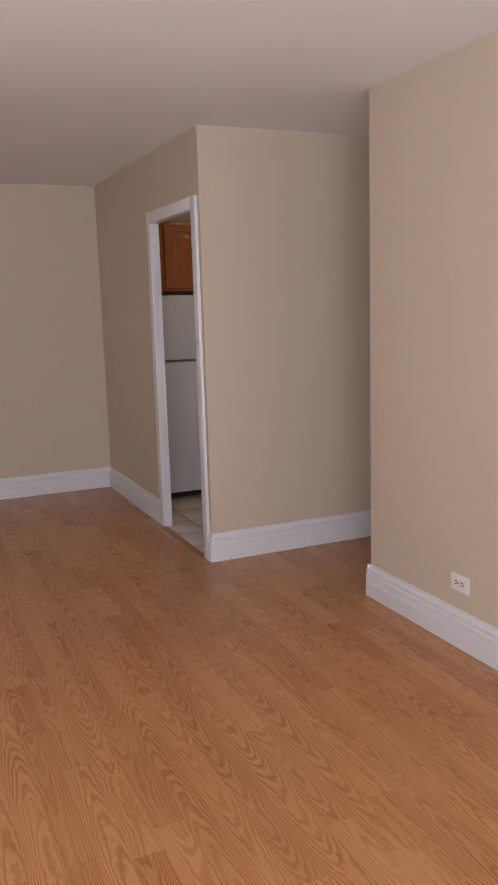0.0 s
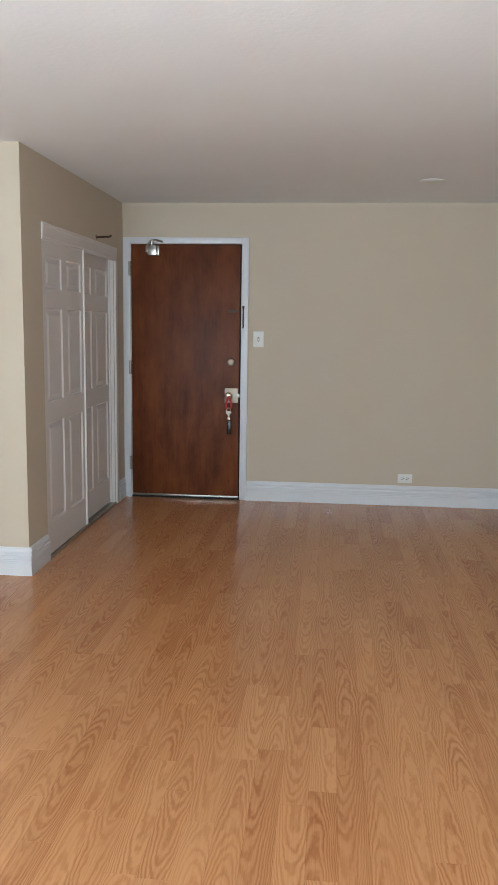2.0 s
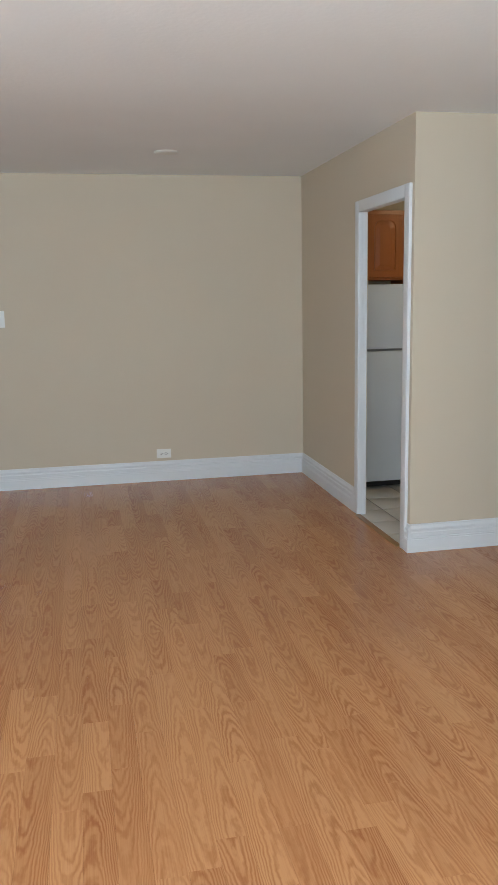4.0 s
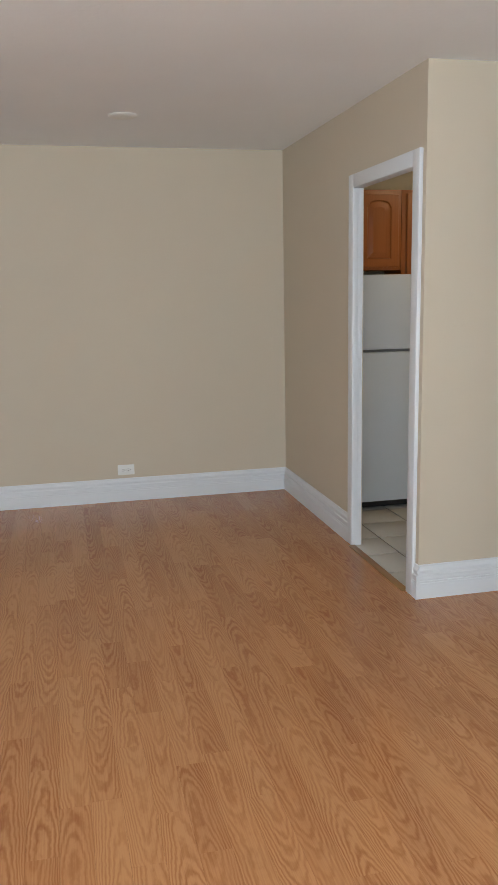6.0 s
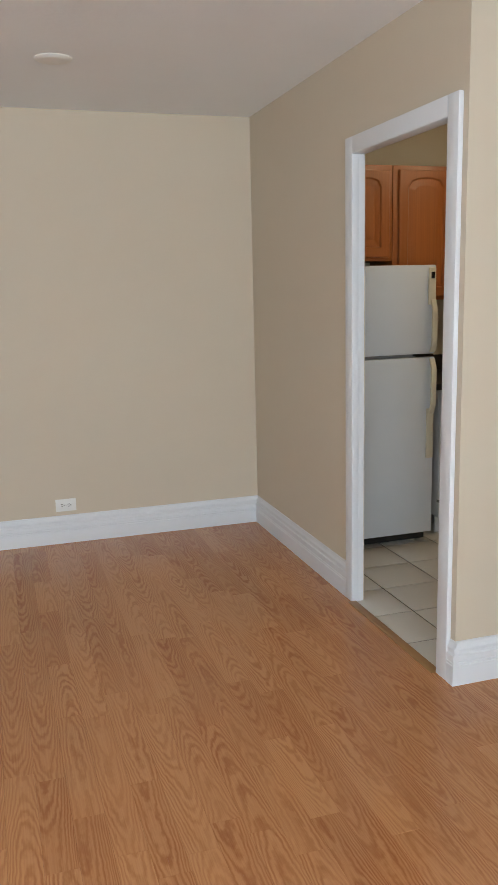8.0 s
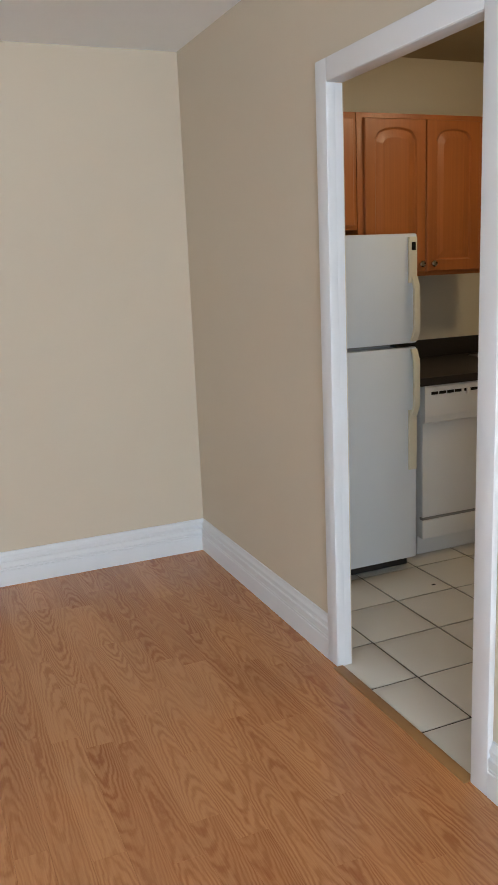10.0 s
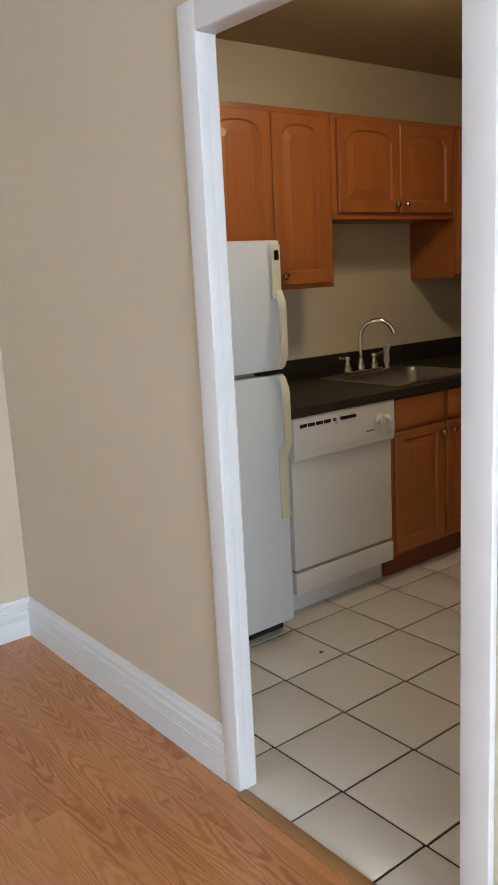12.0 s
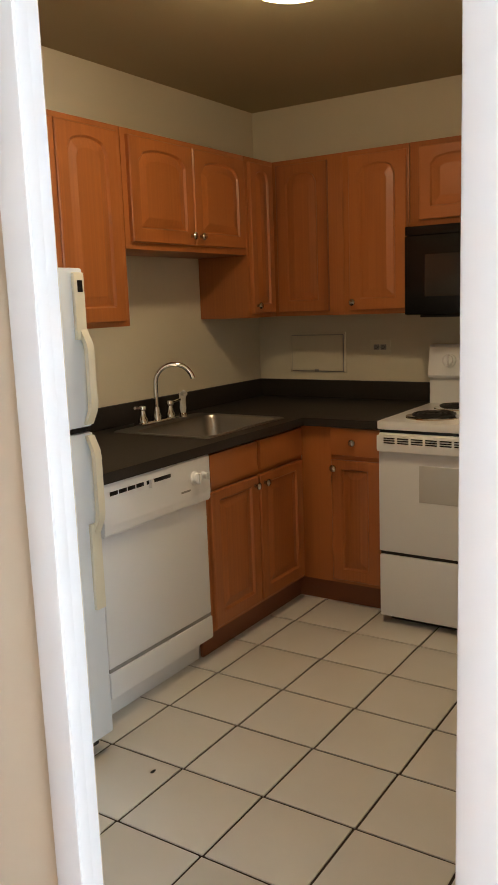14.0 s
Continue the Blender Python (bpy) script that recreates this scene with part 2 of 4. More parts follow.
GLASS = bpy.data.materials.new("window_glass")
GLASS.use_nodes = True
gp = GLASS.node_tree.nodes["Principled BSDF"]
gp.inputs["Transmission Weight"].default_value, gp.inputs["Roughness"].default_value, gp.inputs["IOR"].default_value = 1.0, 0.0, 1.45


# ---- builders ----
def box(bm, lo, hi, bevel=0.0, m=None):
    """Adds a box with softened edges."""
    verts = bmesh.ops.create_cube(bm, size=1.0)["verts"]
    s, c = Vector(hi) - Vector(lo), (Vector(hi) + Vector(lo)) / 2
    for v in verts:
        v.co = Vector((v.co.x * s.x, v.co.y * s.y, v.co.z * s.z)) + c
    if bevel:
        edges = list({e for v in verts for e in v.link_edges})
        got = bmesh.ops.bevel(bm, geom=edges, offset=bevel, segments=2, profile=0.6, affect="EDGES")
        verts = list({v for f in got["faces"] for v in f.verts} | {v for v in verts if v.is_valid})
    if m is not None:
        bmesh.ops.transform(bm, matrix=m, verts=verts)


def turned(bm, profile, m, steps=24, cap=True):
    """A turned solid from (radius, height) pairs round the z axis of m."""
    rings = [[bm.verts.new(m @ Vector((r * math.cos(a), r * math.sin(a), h))) for a in (2 * math.pi * k / steps for k in range(steps))] for r, h in profile]
    for a, b in zip(rings, rings[1:]):
        for k in range(steps):
            bm.faces.new((a[k], a[(k + 1) % steps], b[(k + 1) % steps], b[k]))
    if cap:
        bm.faces.new(rings[0][::-1])
        bm.faces.new(rings[-1])


def tube(bm, points, radius, steps=12):
    """A round bar along points."""
    points = [Vector(q) for q in points]
    rings = []
    side = None
    for k, q in enumerate(points):
        d = (points[min(k + 1, len(points) - 1)] - points[max(k - 1, 0)]).normalized()
        if side is None:
            side = d.orthogonal().normalized()
        side = (side - d * side.dot(d)).normalized()
        up = d.cross(side)
        r = radius[k] if isinstance(radius, (list, tuple)) else radius
        rings.append([bm.verts.new(q + r * (math.cos(a) * side + math.sin(a) * up)) for a in (2 * math.pi * j / steps for j in range(steps))])
    for a, b in zip(rings, rings[1:]):
        for k in range(steps):
            bm.faces.new((a[k], a[(k + 1) % steps], b[(k + 1) % steps], b[k]))
    bm.faces.new(rings[0][::-1])
    bm.faces.new(rings[-1])


def finish(name, bm, mat, parent=None, smooth=False):
    bmesh.ops.recalc_face_normals(bm, faces=bm.faces)
    me = bpy.data.meshes.new(name)
    bm.to_mesh(me)
    bm.free()
    me.materials.append(mat)
    if smooth:
        for f in me.polygons:
            f.use_smooth = True
        me.set_sharp_from_angle(angle=radians(35))
    ob = new(name, me)
    if parent is not None:
        ob.parent = parent
        ob.matrix_parent_inverse = Matrix.Translation(-ROOTS.get(parent.name, Vector()))
    return ob


ROOTS = {}


def root(name, place, label, category, group="", kind=""):
    """The Empty at a thing's base, which carries its parts."""
    e = new(name)
    e.location = place
    e.empty_display_size = 0.1
    ROOTS[e.name] = Vector(place)
    return tagged(e, label, category, group, kind)


def boxes(name, some, mat, parent=None, bevel=0.0):
    bm = bmesh.new()
    for lo, hi in some:
        box(bm, lo, hi, bevel)
    return finish(name, bm, mat, parent, smooth=bevel > 0)


def face_frame(origin, u):
    """Maps (along, out of the wall, up) to the world: u is along, out is to its right seen from above."""
    u = Vector(u).normalized()
    out = Vector((u.y, -u.x, 0))
    m = Matrix.Identity(4)
    m.col[0], m.col[1], m.col[2], m.col[3] = (*u, 0), (*out, 0), (0, 0, 1, 0), (*origin, 1)
    return m


def outline(x0, x1, z0, z1, rise, n=10):
    """A closed outline, its top arched by rise."""
    pts = [(x0 + (x1 - x0) * k / n, z0) for k in range(n)]
    pts += [(x1, z0 + (z1 - rise - z0) * k / n) for k in range(n)]
    for k in range(n):
        s = 1 - k / n
        pts.append((x0 + (x1 - x0) * s, z1 - rise + rise * math.sqrt(max(0.0, 1 - (2 * s - 1) ** 2)) ** 0.8))
    pts += [(x0, z1 - rise - (z1 - rise - z0) * k / n) for k in range(n)]
    return pts


def panel_rings(bm, m, cell, panel, rise, thick, closed, n=10, deep=0.0095, field=0.032):
    """One framed and raised panel: a flat frame, a groove and a sloping field."""
    x0, x1, z0, z1 = cell
    a, b, c, d = panel
    rings = []
    if closed:
        rings += [(outline(x0, x1, z0, z1, 0, n), 0.0), (outline(x0, x1, z0, z1, 0, n), thick - 0.004), (outline(x0 + 0.004, x1 - 0.004, z0 + 0.004, z1 - 0.004, 0, n), thick)]
    else:
        rings += [(outline(x0, x1, z0, z1, 0, n), thick)]
    for inset, depth in ((0.0, 0.0), (0.007, deep), (0.013, deep), (0.013 + field, 0.0015)):
        rings.append((outline(a + inset, b - inset, c + inset, d - inset, max(0.0, rise - inset * 0.5) if rise else 0.0, n), thick - depth))
    made = [[bm.verts.new(m @ Vector((x, out, z))) for x, z in pts] for pts, out in rings]
    k = len(made[0])
    for p, q in zip(made, made[1:]):
        for j in range(k):
            bm.faces.new((p[j], p[(j + 1) % k], q[(j + 1) % k], q[j]))
    bm.faces.new(made[-1])
    if closed:
        bm.faces.new(made[0][::-1])


def knob(m, parent):
    """A small round cabinet knob; m's y axis points out of the door."""
    bm = bmesh.new()
    turned(bm, [(0.008, 0), (0.006, 0.010), (0.010, 0.014), (0.0165, 0.019), (0.0165, 0.024), (0.012, 0.029), (0.003, 0.031)], m @ Matrix.Rotation(-math.pi / 2, 4, "X"), 16)
    return finish("knob", bm, NICKEL, parent, True)


def profile_run(name, p0, p1, profile, mat, parent=None):
    """Sweeps an (out, up) profile along a wall from p0 to p1; out is to the right of the way."""
    m = face_frame(p0, Vector(p1) - Vector(p0))
    length = (Vector(p1) - Vector(p0)).length
    bm = bmesh.new()
    a = [bm.verts.new(m @ Vector((0, o, z))) for o, z in profile]
    b = [bm.verts.new(m @ Vector((length, o, z))) for o, z in profile]
    k = len(profile)
    for j in range(k):
        bm.faces.new((a[j], a[(j + 1) % k], b[(j + 1) % k], b[j]))
    bm.faces.new(a[::-1])
    bm.faces.new(b)
    return finish(name, bm, mat, parent)


# ---- structure ----
def structure(ob, label, category):
    return tagged(ob, label, category, kind="structure")


DX0, DX1, DZ = -1.825, -0.890, 2.125    # entry door opening
CY0, CY1, CZ = 4.84, 6.46, 1.985        # closet opening
OY0, OY1, OZ, PT = 4.551, 5.306, 2.01, 0.045       # kitchen opening
structure(boxes("wall_north", [((-2.1, YF, 0), (DX0, 6.9, H)), ((DX1, YF, 0), (XK, 6.9, H)), ((DX0, YF, DZ), (DX1, 6.9, H))], PAINT), "smooth beige painted wall around the entry door", "wall")
structure(boxes("wall_closet", [((-2.0, YL + 0.11, 0), (XL, CY0, H)), ((-2.0, CY1, 0), (XL, YF, H)), ((-2.0, CY0, CZ), (XL, CY1, H))], PAINT), "beige painted wall with closet opening", "wall")
structure(boxes("wall_west_return", [((WEST, YL, 0), (XL, YL + 0.11, H))], PAINT), "beige painted wall facing the window", "wall")
structure(boxes("wall_west", [((WEST - 0.12, SOUTH, 0), (WEST, YL + 0.11, H))], PAINT), "plain beige painted side wall", "wall")
structure(boxes("wall_closet_back", [((-2.75, YL + 0.11, 0), (-2.65, 6.9, H)), ((-2.65, 6.8, 0), (-2.1, 6.9, H))], PAINT), "plain closet back wall", "wall")
structure(boxes("wall_south", [((WEST - 0.12, SOUTH - 0.15, 0), (WINX0, SOUTH, H)), ((WINX1, SOUTH - 0.15, 0), (2.3, SOUTH, H)), ((WINX0, SOUTH - 0.15, 0), (WINX1, SOUTH, WINZ0)), ((WINX0, SOUTH - 0.15, WINZ1), (WINX1, SOUTH, H))], PAINT), "beige wall with a wide window", "wall")
structure(boxes("wall_east", [((2.18, SOUTH, 0), (2.30, 3.535, H))], PAINT), "smooth beige painted wall beside the hall", "wall")
structure(boxes("wall_hall", [((2.30, 3.415, 0), (5.0, 3.535, H)), ((5.0, 3.415, 0), (5.1, YS + 0.1, H))], PAINT), "plain beige hall wall", "wall")
structure(boxes("wall_stub", [((XK, YS, 0), (5.0, YS + 0.09, H))], PAINT), "beige partition wall facing the window", "wall")
structure(boxes("wall_kitchen_partition", [((XK, YS + 0.09, 0), (XK + PT, OY0 - 0.004, H)), ((XK, OY1 + 0.006, 0), (XK + PT, 6.9, H)), ((XK, OY0 - 0.004, OZ + 0.006), (XK + PT, OY1 + 0.006, H))], PAINT), "beige partition with the kitchen doorway", "wall")
structure(boxes("wall_kitchen_north", [((XK + PT, KN, 0), (KE + 0.12, 6.9, KH))], KPAINT), "cream painted kitchen wall behind the sink", "wall")
structure(boxes("wall_kitchen_east", [((KE, YS + 0.09, 0), (KE + 0.12, KN, KH))], KPAINT), "cream painted kitchen wall behind the range", "wall")
structure(boxes("ceiling", [((WEST - 0.12, SOUTH - 0.15, H), (5.1, YS + 0.09, H + 0.12)), ((WEST - 0.12, YS + 0.09, H), (XK + PT, 6.9, H + 0.12))], CEIL), "white textured plaster ceiling", "ceiling")
# separate slab, its shade put into the darker tan
structure(boxes("ceiling_kitchen", [((XK + PT, YS + 0.09, KH), (5.1, 6.9, KH + 0.09))], KCEIL), "kitchen ceiling toned down to tan against the lamp's light", "ceiling")
structure(boxes("ground", [((-60, -80, -3.2), (60, 60, -3.0))], GROUND), "grey concrete ground outside", "ground")

BASE = [(0, 0), (0.019, 0), (0.019, 0.076), (0.016, 0.078), (0.016, 0.081), (0.0185, 0.083), (0.0185, 0.088), (0.016, 0.090), (0.016, 0.093), (0.018, 0.096), (0.018, 0.117), (0.012, 0.121), (0.0105, 0.128), (0.0145, 0.133), (0.0145, 0.142), (0.009, 0.150), (0.006, 0.158), (0.0055, 0.165), (0, 0.167)]
bt = 0.019


def baseboard(p0, p1):
    return structure(profile_run("baseboard", (*p0, 0), (*p1, 0), BASE, TRIM), "tall white moulded wooden baseboard", "baseboard")


baseboard((DX1 + 0.055, YF), (XK, YF))
baseboard((XK, YF - bt), (XK, OY1 + 0.073))
baseboard((XK, OY0 - 0.073), (XK, YS - bt))
baseboard((XK, YS), (4.98, YS))
baseboard((2.18, 3.535), (2.18, SOUTH))
baseboard((4.98, 3.535), (2.18 - bt, 3.535))
baseboard((WEST, YL), (XL + bt, YL))
baseboard((XL, YL), (XL, CY0 - 0.005))
baseboard((XL, CY1 + 0.085), (XL, YF))
baseboard((WEST, SOUTH), (WEST, YL - bt))


# ---- window behind the walker ----
def window():
    e = root("window_1", ((WINX0 + WINX1) / 2, SOUTH, WINZ0), "wide white framed window with clear panes", "window", kind="structure")
    y0, y1 = SOUTH - 0.11, SOUTH - 0.05
    bars = [((WINX0, y0, WINZ0), (WINX1, y1, WINZ0 + 0.06)), ((WINX0, y0, WINZ1 - 0.06), (WINX1, y1, WINZ1))]
    for k in range(4):
        x = WINX0 + (WINX1 - WINX0 - 0.06) * k / 3
        bars.append(((x, y0 + 0.002, WINZ0 + 0.06), (x + 0.06, y1 - 0.002, WINZ1 - 0.06)))
    boxes("frame", bars, TRIM, e, 0.004)
    for k in range(3):
        x = WINX0 + (WINX1 - WINX0 - 0.06) * k / 3
        g = boxes("pane", [((x + 0.06, SOUTH - 0.083, WINZ0 + 0.06), (x + (WINX1 - WINX0 - 0.06) / 3, SOUTH - 0.077, WINZ1 - 0.06))], GLASS, e)
        g.visible_shadow = False
    boxes("sill", [((WINX0 - 0.03, SOUTH, WINZ0 - 0.03), (WINX1 + 0.03, SOUTH + 0.06, WINZ0))], TRIM, e, 0.005)


window()


# ---- kitchen doorway trim ----
def doorway():
    e = root("door_trim", (XK, (OY0 + OY1) / 2, 0), "white painted doorway casing with jambs", "door frame", kind="structure")
    t, w, back = 0.02, 0.072, XK + PT - 0.004
    boxes("casing", [((XK - t, OY1 + 0.001, 0), (XK, OY1 + w, OZ + w)), ((XK - t, OY0 - w, 0), (XK, OY0 - 0.001, OZ + w)), ((XK - t, OY0 - 0.001, OZ + 0.001), (XK, OY1 + 0.001, OZ + w))], TRIM, e, 0.005)
    boxes("jamb", [((XK - 0.016, OY1, 0), (XK + 0.012, OY1 + 0.0055, OZ)), ((XK + 0.012, OY1 + 0.003, 0), (back, OY1 + 0.0058, OZ)), ((XK - 0.016, OY0 - 0.0035, 0), (back, OY0, OZ)), ((XK - 0.016, OY0, OZ), (back, OY1, OZ + 0.0055))], TRIM, e, 0.001)


doorway()


# ---- entry door ----
def entry_frame():
    e = root("door_frame", ((DX0 + DX1) / 2, YF, 0), "white painted metal entry door frame", "door frame", kind="structure")
    w, t = 0.042, 0.018
    boxes("casing", [((XL + 0.004, YF - t, 0), (DX0 + 0.004, YF, DZ + w)), ((DX1 - 0.002, YF - t, 0), (DX1 + 0.052, YF, DZ + w)), ((DX0 + 0.004, YF - t, DZ - 0.004), (DX1 - 0.002, YF, DZ + w))], TRIM, e, 0.004)
    boxes("jamb", [((DX0, YF, 0), (DX0 + 0.008, 6.9, DZ)), ((DX1 - 0.008, YF, 0), (DX1, 6.9, DZ)), ((DX0 + 0.008, YF, DZ - 0.008), (DX1 - 0.008, 6.9, DZ))], TRIM, e)
    # added dark sheet behind the leaf, blackens the gaps round it
    boxes("dark_backing", [((DX0 + 0.008, YF + 0.055, 0), (DX1 - 0.008, YF + 0.075, DZ - 0.008))], DARK, e)
    # sill coloured near-black for the shaded gap under the door
    boxes("sill", [((DX0 + 0.008, YF - 0.012, 0), (DX1 - 0.008, YF + 0.055, 0.012))], DARK, e, 0.003)


def entry_door():
    x0, x1, z0, z1, y = DX0 + 0.012, DX1 - 0.020, 0.032, DZ - 0.012, YF - 0.004
    e = root("door_1", ((x0 + x1) / 2, y, 0), "dark red-brown stained wooden entry door, closed", "door", kind="structure")
    boxes("leaf", [((x0, y, z0), (x1, y + 0.045, z1))], DOORW, e, 0.003)
    boxes("sweep", [((x0 + 0.002, y - 0.006, 0.016), (x1 - 0.002, y + 0.02, z0 - 0.002))], STEEL, e, 0.002)
    for z in (0.30, 1.106, 1.918):
        bm = bmesh.new()
        for k in range(5):
            turned(bm, [(0.009, 0), (0.009, 0.021)], Matrix.Translation((x0 - 0.008, y - 0.012, z - 0.06 + 0.0235 * k)), 10)
        box(bm, (x0 - 0.022, YF - 0.0205, z - 0.06), (x0 - 0.010, YF - 0.0175, z + 0.055), 0.001)
        finish("hinge", bm, STEEL, e, True)

    def disc(name, x, z, profile, mat):
        bm = bmesh.new()
        turned(bm, profile, Matrix.Translation((x, y, z)) @ Matrix.Rotation(math.pi / 2, 4, "X"), 20)
        return finish(name, bm, mat, e, True)

    disc("deadbolt", -0.978, 1.161, [(0.034, 0), (0.034, 0.006), (0.030, 0.014), (0.021, 0.018), (0.020, 0.022), (0.006, 0.024)], BRASSY)
    boxes("lock_plate", [((-1.028, y - 0.004, 0.825), (-0.915, y, 0.945))], BRASSY, e, 0.0015)
    disc("door_knob", -0.992, 0.885, [(0.030, 0.004), (0.030, 0.009), (0.013, 0.014), (0.012, 0.035), (0.025, 0.045), (0.029, 0.058), (0.024, 0.072), (0.010, 0.076)], NICKEL)
    boxes("latch", [((-0.925, y - 0.012, 0.87), (-0.900, y - 0.004, 0.90))], STEEL, e, 0.002)
    boxes("chain_track", [((-1.005, y - 0.008, 1.568), (-0.922, y, 1.590))], OLDM, e, 0.002)
    bm = bmesh.new()
    box(bm, (-1.668, y - 0.05, 2.02), (-1.595, y, 2.105), 0.006)
    box(bm, (-1.690, y - 0.018, 2.045), (-1.668, y, 2.10), 0.003)
    finish("closer_body", bm, STEEL, e, True)
    bm = bmesh.new()
    tube(bm, [(-1.672, y - 0.045, 2.104), (-1.640, y - 0.050, 2.135), (-1.600, y - 0.055, 2.142), (-1.545, y - 0.03, 2.128)], 0.008, 8)
    tube(bm, [(-1.630, y - 0.045, 2.100), (-1.630, y - 0.048, 2.138)], 0.011, 10)
    box(bm, (-1.600, y - 0.036, 2.022), (-1.572, y, 2.098), 0.004)
    finish("closer_arm", bm, STEEL, e, True)
    bm = bmesh.new()
    for k in range(12):
        turned(bm, [(0.002, -0.0075), (0.0065, -0.004), (0.0065, 0.004), (0.002, 0.0075)], Matrix.Translation((DX1 + 0.010 + 0.002 * (k % 2), YF - 0.025, 1.447 + 0.0135 * k)), 8)
    box(bm, (DX1 + 0.002, YF - 0.024, 1.600), (DX1 + 0.020, YF - 0.0185, 1.622), 0.002)
    finish("door_chain", bm, OLDM, e, True)
    for x, z in ((-0.99, 0.16), (-1.09, 0.28)):
        disc("screw_hole", x, z, [(0.005, 0), (0.004, 0.001)], DARK)
    return y


def keys(y):
    e = root("key_bunch", (-0.985, y - 0.07, 0.57), "bunch of keys on a red strap hanging from the door lock", "keys")
    bm = bmesh.new()
    for side, dx in enumerate((-0.016, 0.022)):
        for k in range(8):
            xm = -0.988 + dx * math.sin(k * 0.27) + 0.004 * side
            box(bm, (xm - 0.008, y - 0.084 + 0.004 * side, 0.872 - 0.0125 * k), (xm + 0.008, y - 0.081 + 0.004 * side, 0.8848 - 0.0125 * k))
    finish("strap", bm, RED, e)
    bm = bmesh.new()
    tube(bm, [(-0.985 + 0.018 * math.cos(a), y - 0.076, 0.768 + 0.020 * math.sin(a)) for a in (k * math.pi / 8 for k in range(17))], 0.0022, 6)
    finish("ring", bm, CHROME, e, True)
    for k in range(4):
        m = Matrix.Translation((-0.996 + 0.008 * k, y - 0.080 + 0.004 * k, 0.750)) @ Matrix.Rotation(radians(-24 + 15 * k), 4, "Y")
        bm = bmesh.new()
        turned(bm, [(0.013, -0.0012), (0.013, 0.0012)], m @ Matrix.Rotation(math.pi / 2, 4, "X"), 12)
        box(bm, (-0.0045, -0.0012, -0.060), (0.0045, 0.0012, -0.010), 0, m)
        finish("key", bm, (BRASSY, NICKEL, BRASSY, CHROME)[k], e)
    boxes("fob", [((-0.995, y - 0.094, 0.572), (-0.963, y - 0.078, 0.682))], BLACK, e, 0.004)


entry_frame()
keys(entry_door())


# ---- closet ----
def six_panel_door(name, y0, y1, x, z0, z1):
    e = root(name, (x, (y0 + y1) / 2, z0), "white moulded six-panel sliding closet door", "closet door", "closet doors", "structure")
    bm = bmesh.new()
    m = face_frame((x, y1, 0), (0, -1, 0))
    m.col[1] = (1, 0, 0, 0)
    w = y1 - y0
    t = 0.034
    splits = [z0, z0 + 0.90, z0 + 1.60, z1]
    pads = [(0.20, 0.07), (0.06, 0.07), (0.05, 0.11)]
    for (a, b), (lo, hi) in zip(zip(splits, splits[1:]), pads):
        for h in (0, 1):
            c0, c1 = (0, w / 2) if h == 0 else (w / 2, w)
            p0, p1 = (0.062, w / 2 - 0.052) if h == 0 else (w / 2 + 0.052, w - 0.062)
            panel_rings(bm, m, (c0, c1, a, b), (p0, p1, a + lo, b - hi), 0, t, False, 4, 0.010, 0.028)
    finish("leaf", bm, CLOSETW, e)
    boxes("edge", [((x, y0, z0), (x + t - 0.012, y0 + 0.002, z1)), ((x, y1 - 0.002, z0), (x + t - 0.012, y1, z1)), ((x, y0 + 0.002, z0), (x + 0.004, y1 - 0.002, z1)), ((x + t - 0.004, y0 - 0.001, z0), (x + t - 0.0005, y0 + 0.004, z1)), ((x + t - 0.004, y1 - 0.004, z0), (x + t - 0.0005, y1 + 0.001, z1))], CLOSETW, e)
    boxes("edge_pull", [((x + t - 0.001, y1 - 0.016, z0 + 0.004), (x + t + 0.013, y1 - 0.001, z1 - 0.004))], CLOSETW, e, 0.004)


six_panel_door("closet_door", CY0 + 0.003, 5.665, XL - 0.036, 0.022, CZ - 0.01)
six_panel_door("closet_door", 5.60, CY1 - 0.004, XL - 0.072, 0.022, CZ - 0.01)


def closet_trim():
    e = root("trim", (XL, (CY0 + CY1) / 2, 0), "white closet header and side casing", "trim", kind="structure")
    head = [(0, 1.955), (0.006, 1.955), (0.006, 1.972), (0.009, 1.976), (0.009, 2.030), (0.011, 2.036), (0.011, 2.050), (0.013, 2.057), (0, 2.057)]
    profile_run("header", (XL, CY0 - 0.002, 0), (XL, CY1 + 0.08, 0), head, CLOSETW, e).location = (0, 0, 0)
    boxes("casing", [((XL, CY1 + 0.004, 0), (XL + 0.018, CY1 + 0.066, 1.953))], CLOSETW, e, 0.004)
    boxes("track", [((XL - 0.09, CY0 + 0.004, 0.0), (XL + 0.012, CY1 - 0.004, 0.010)), ((XL + 0.002, CY0 + 0.004, 0.010), (XL + 0.010, CY1 - 0.004, 0.017))], TRACK, e, 0.002)
    boxes("jamb", [((XL - 0.113, CY1 - 0.003, 0.011), (XL - 0.002, CY1 - 0.0002, CZ - 0.004)), ((XL - 0.113, CY0 + 0.001, CZ - 0.004), (XL - 0.002, CY1 - 0.001, CZ - 0.0002))], CLOSETW, e)


closet_trim()


def hook():
    e = root("wall_hook", (XL, 6.0, 2.09), "small metal hook bracket over the closet header", "hook")
    bm = bmesh.new()
    tube(bm, [(XL, 5.99, 2.086), (XL + 0.03, 5.99, 2.088), (XL + 0.10, 5.99, 2.090), (XL + 0.108, 5.99, 2.092), (XL + 0.11, 5.99, 2.104)], 0.0075, 8)
    finish("arm", bm, OLDM, e, True)
    boxes("plate", [((XL, 5.975, 2.07), (XL + 0.004, 6.005, 2.105))], BRASSY, e, 0.001)


hook()


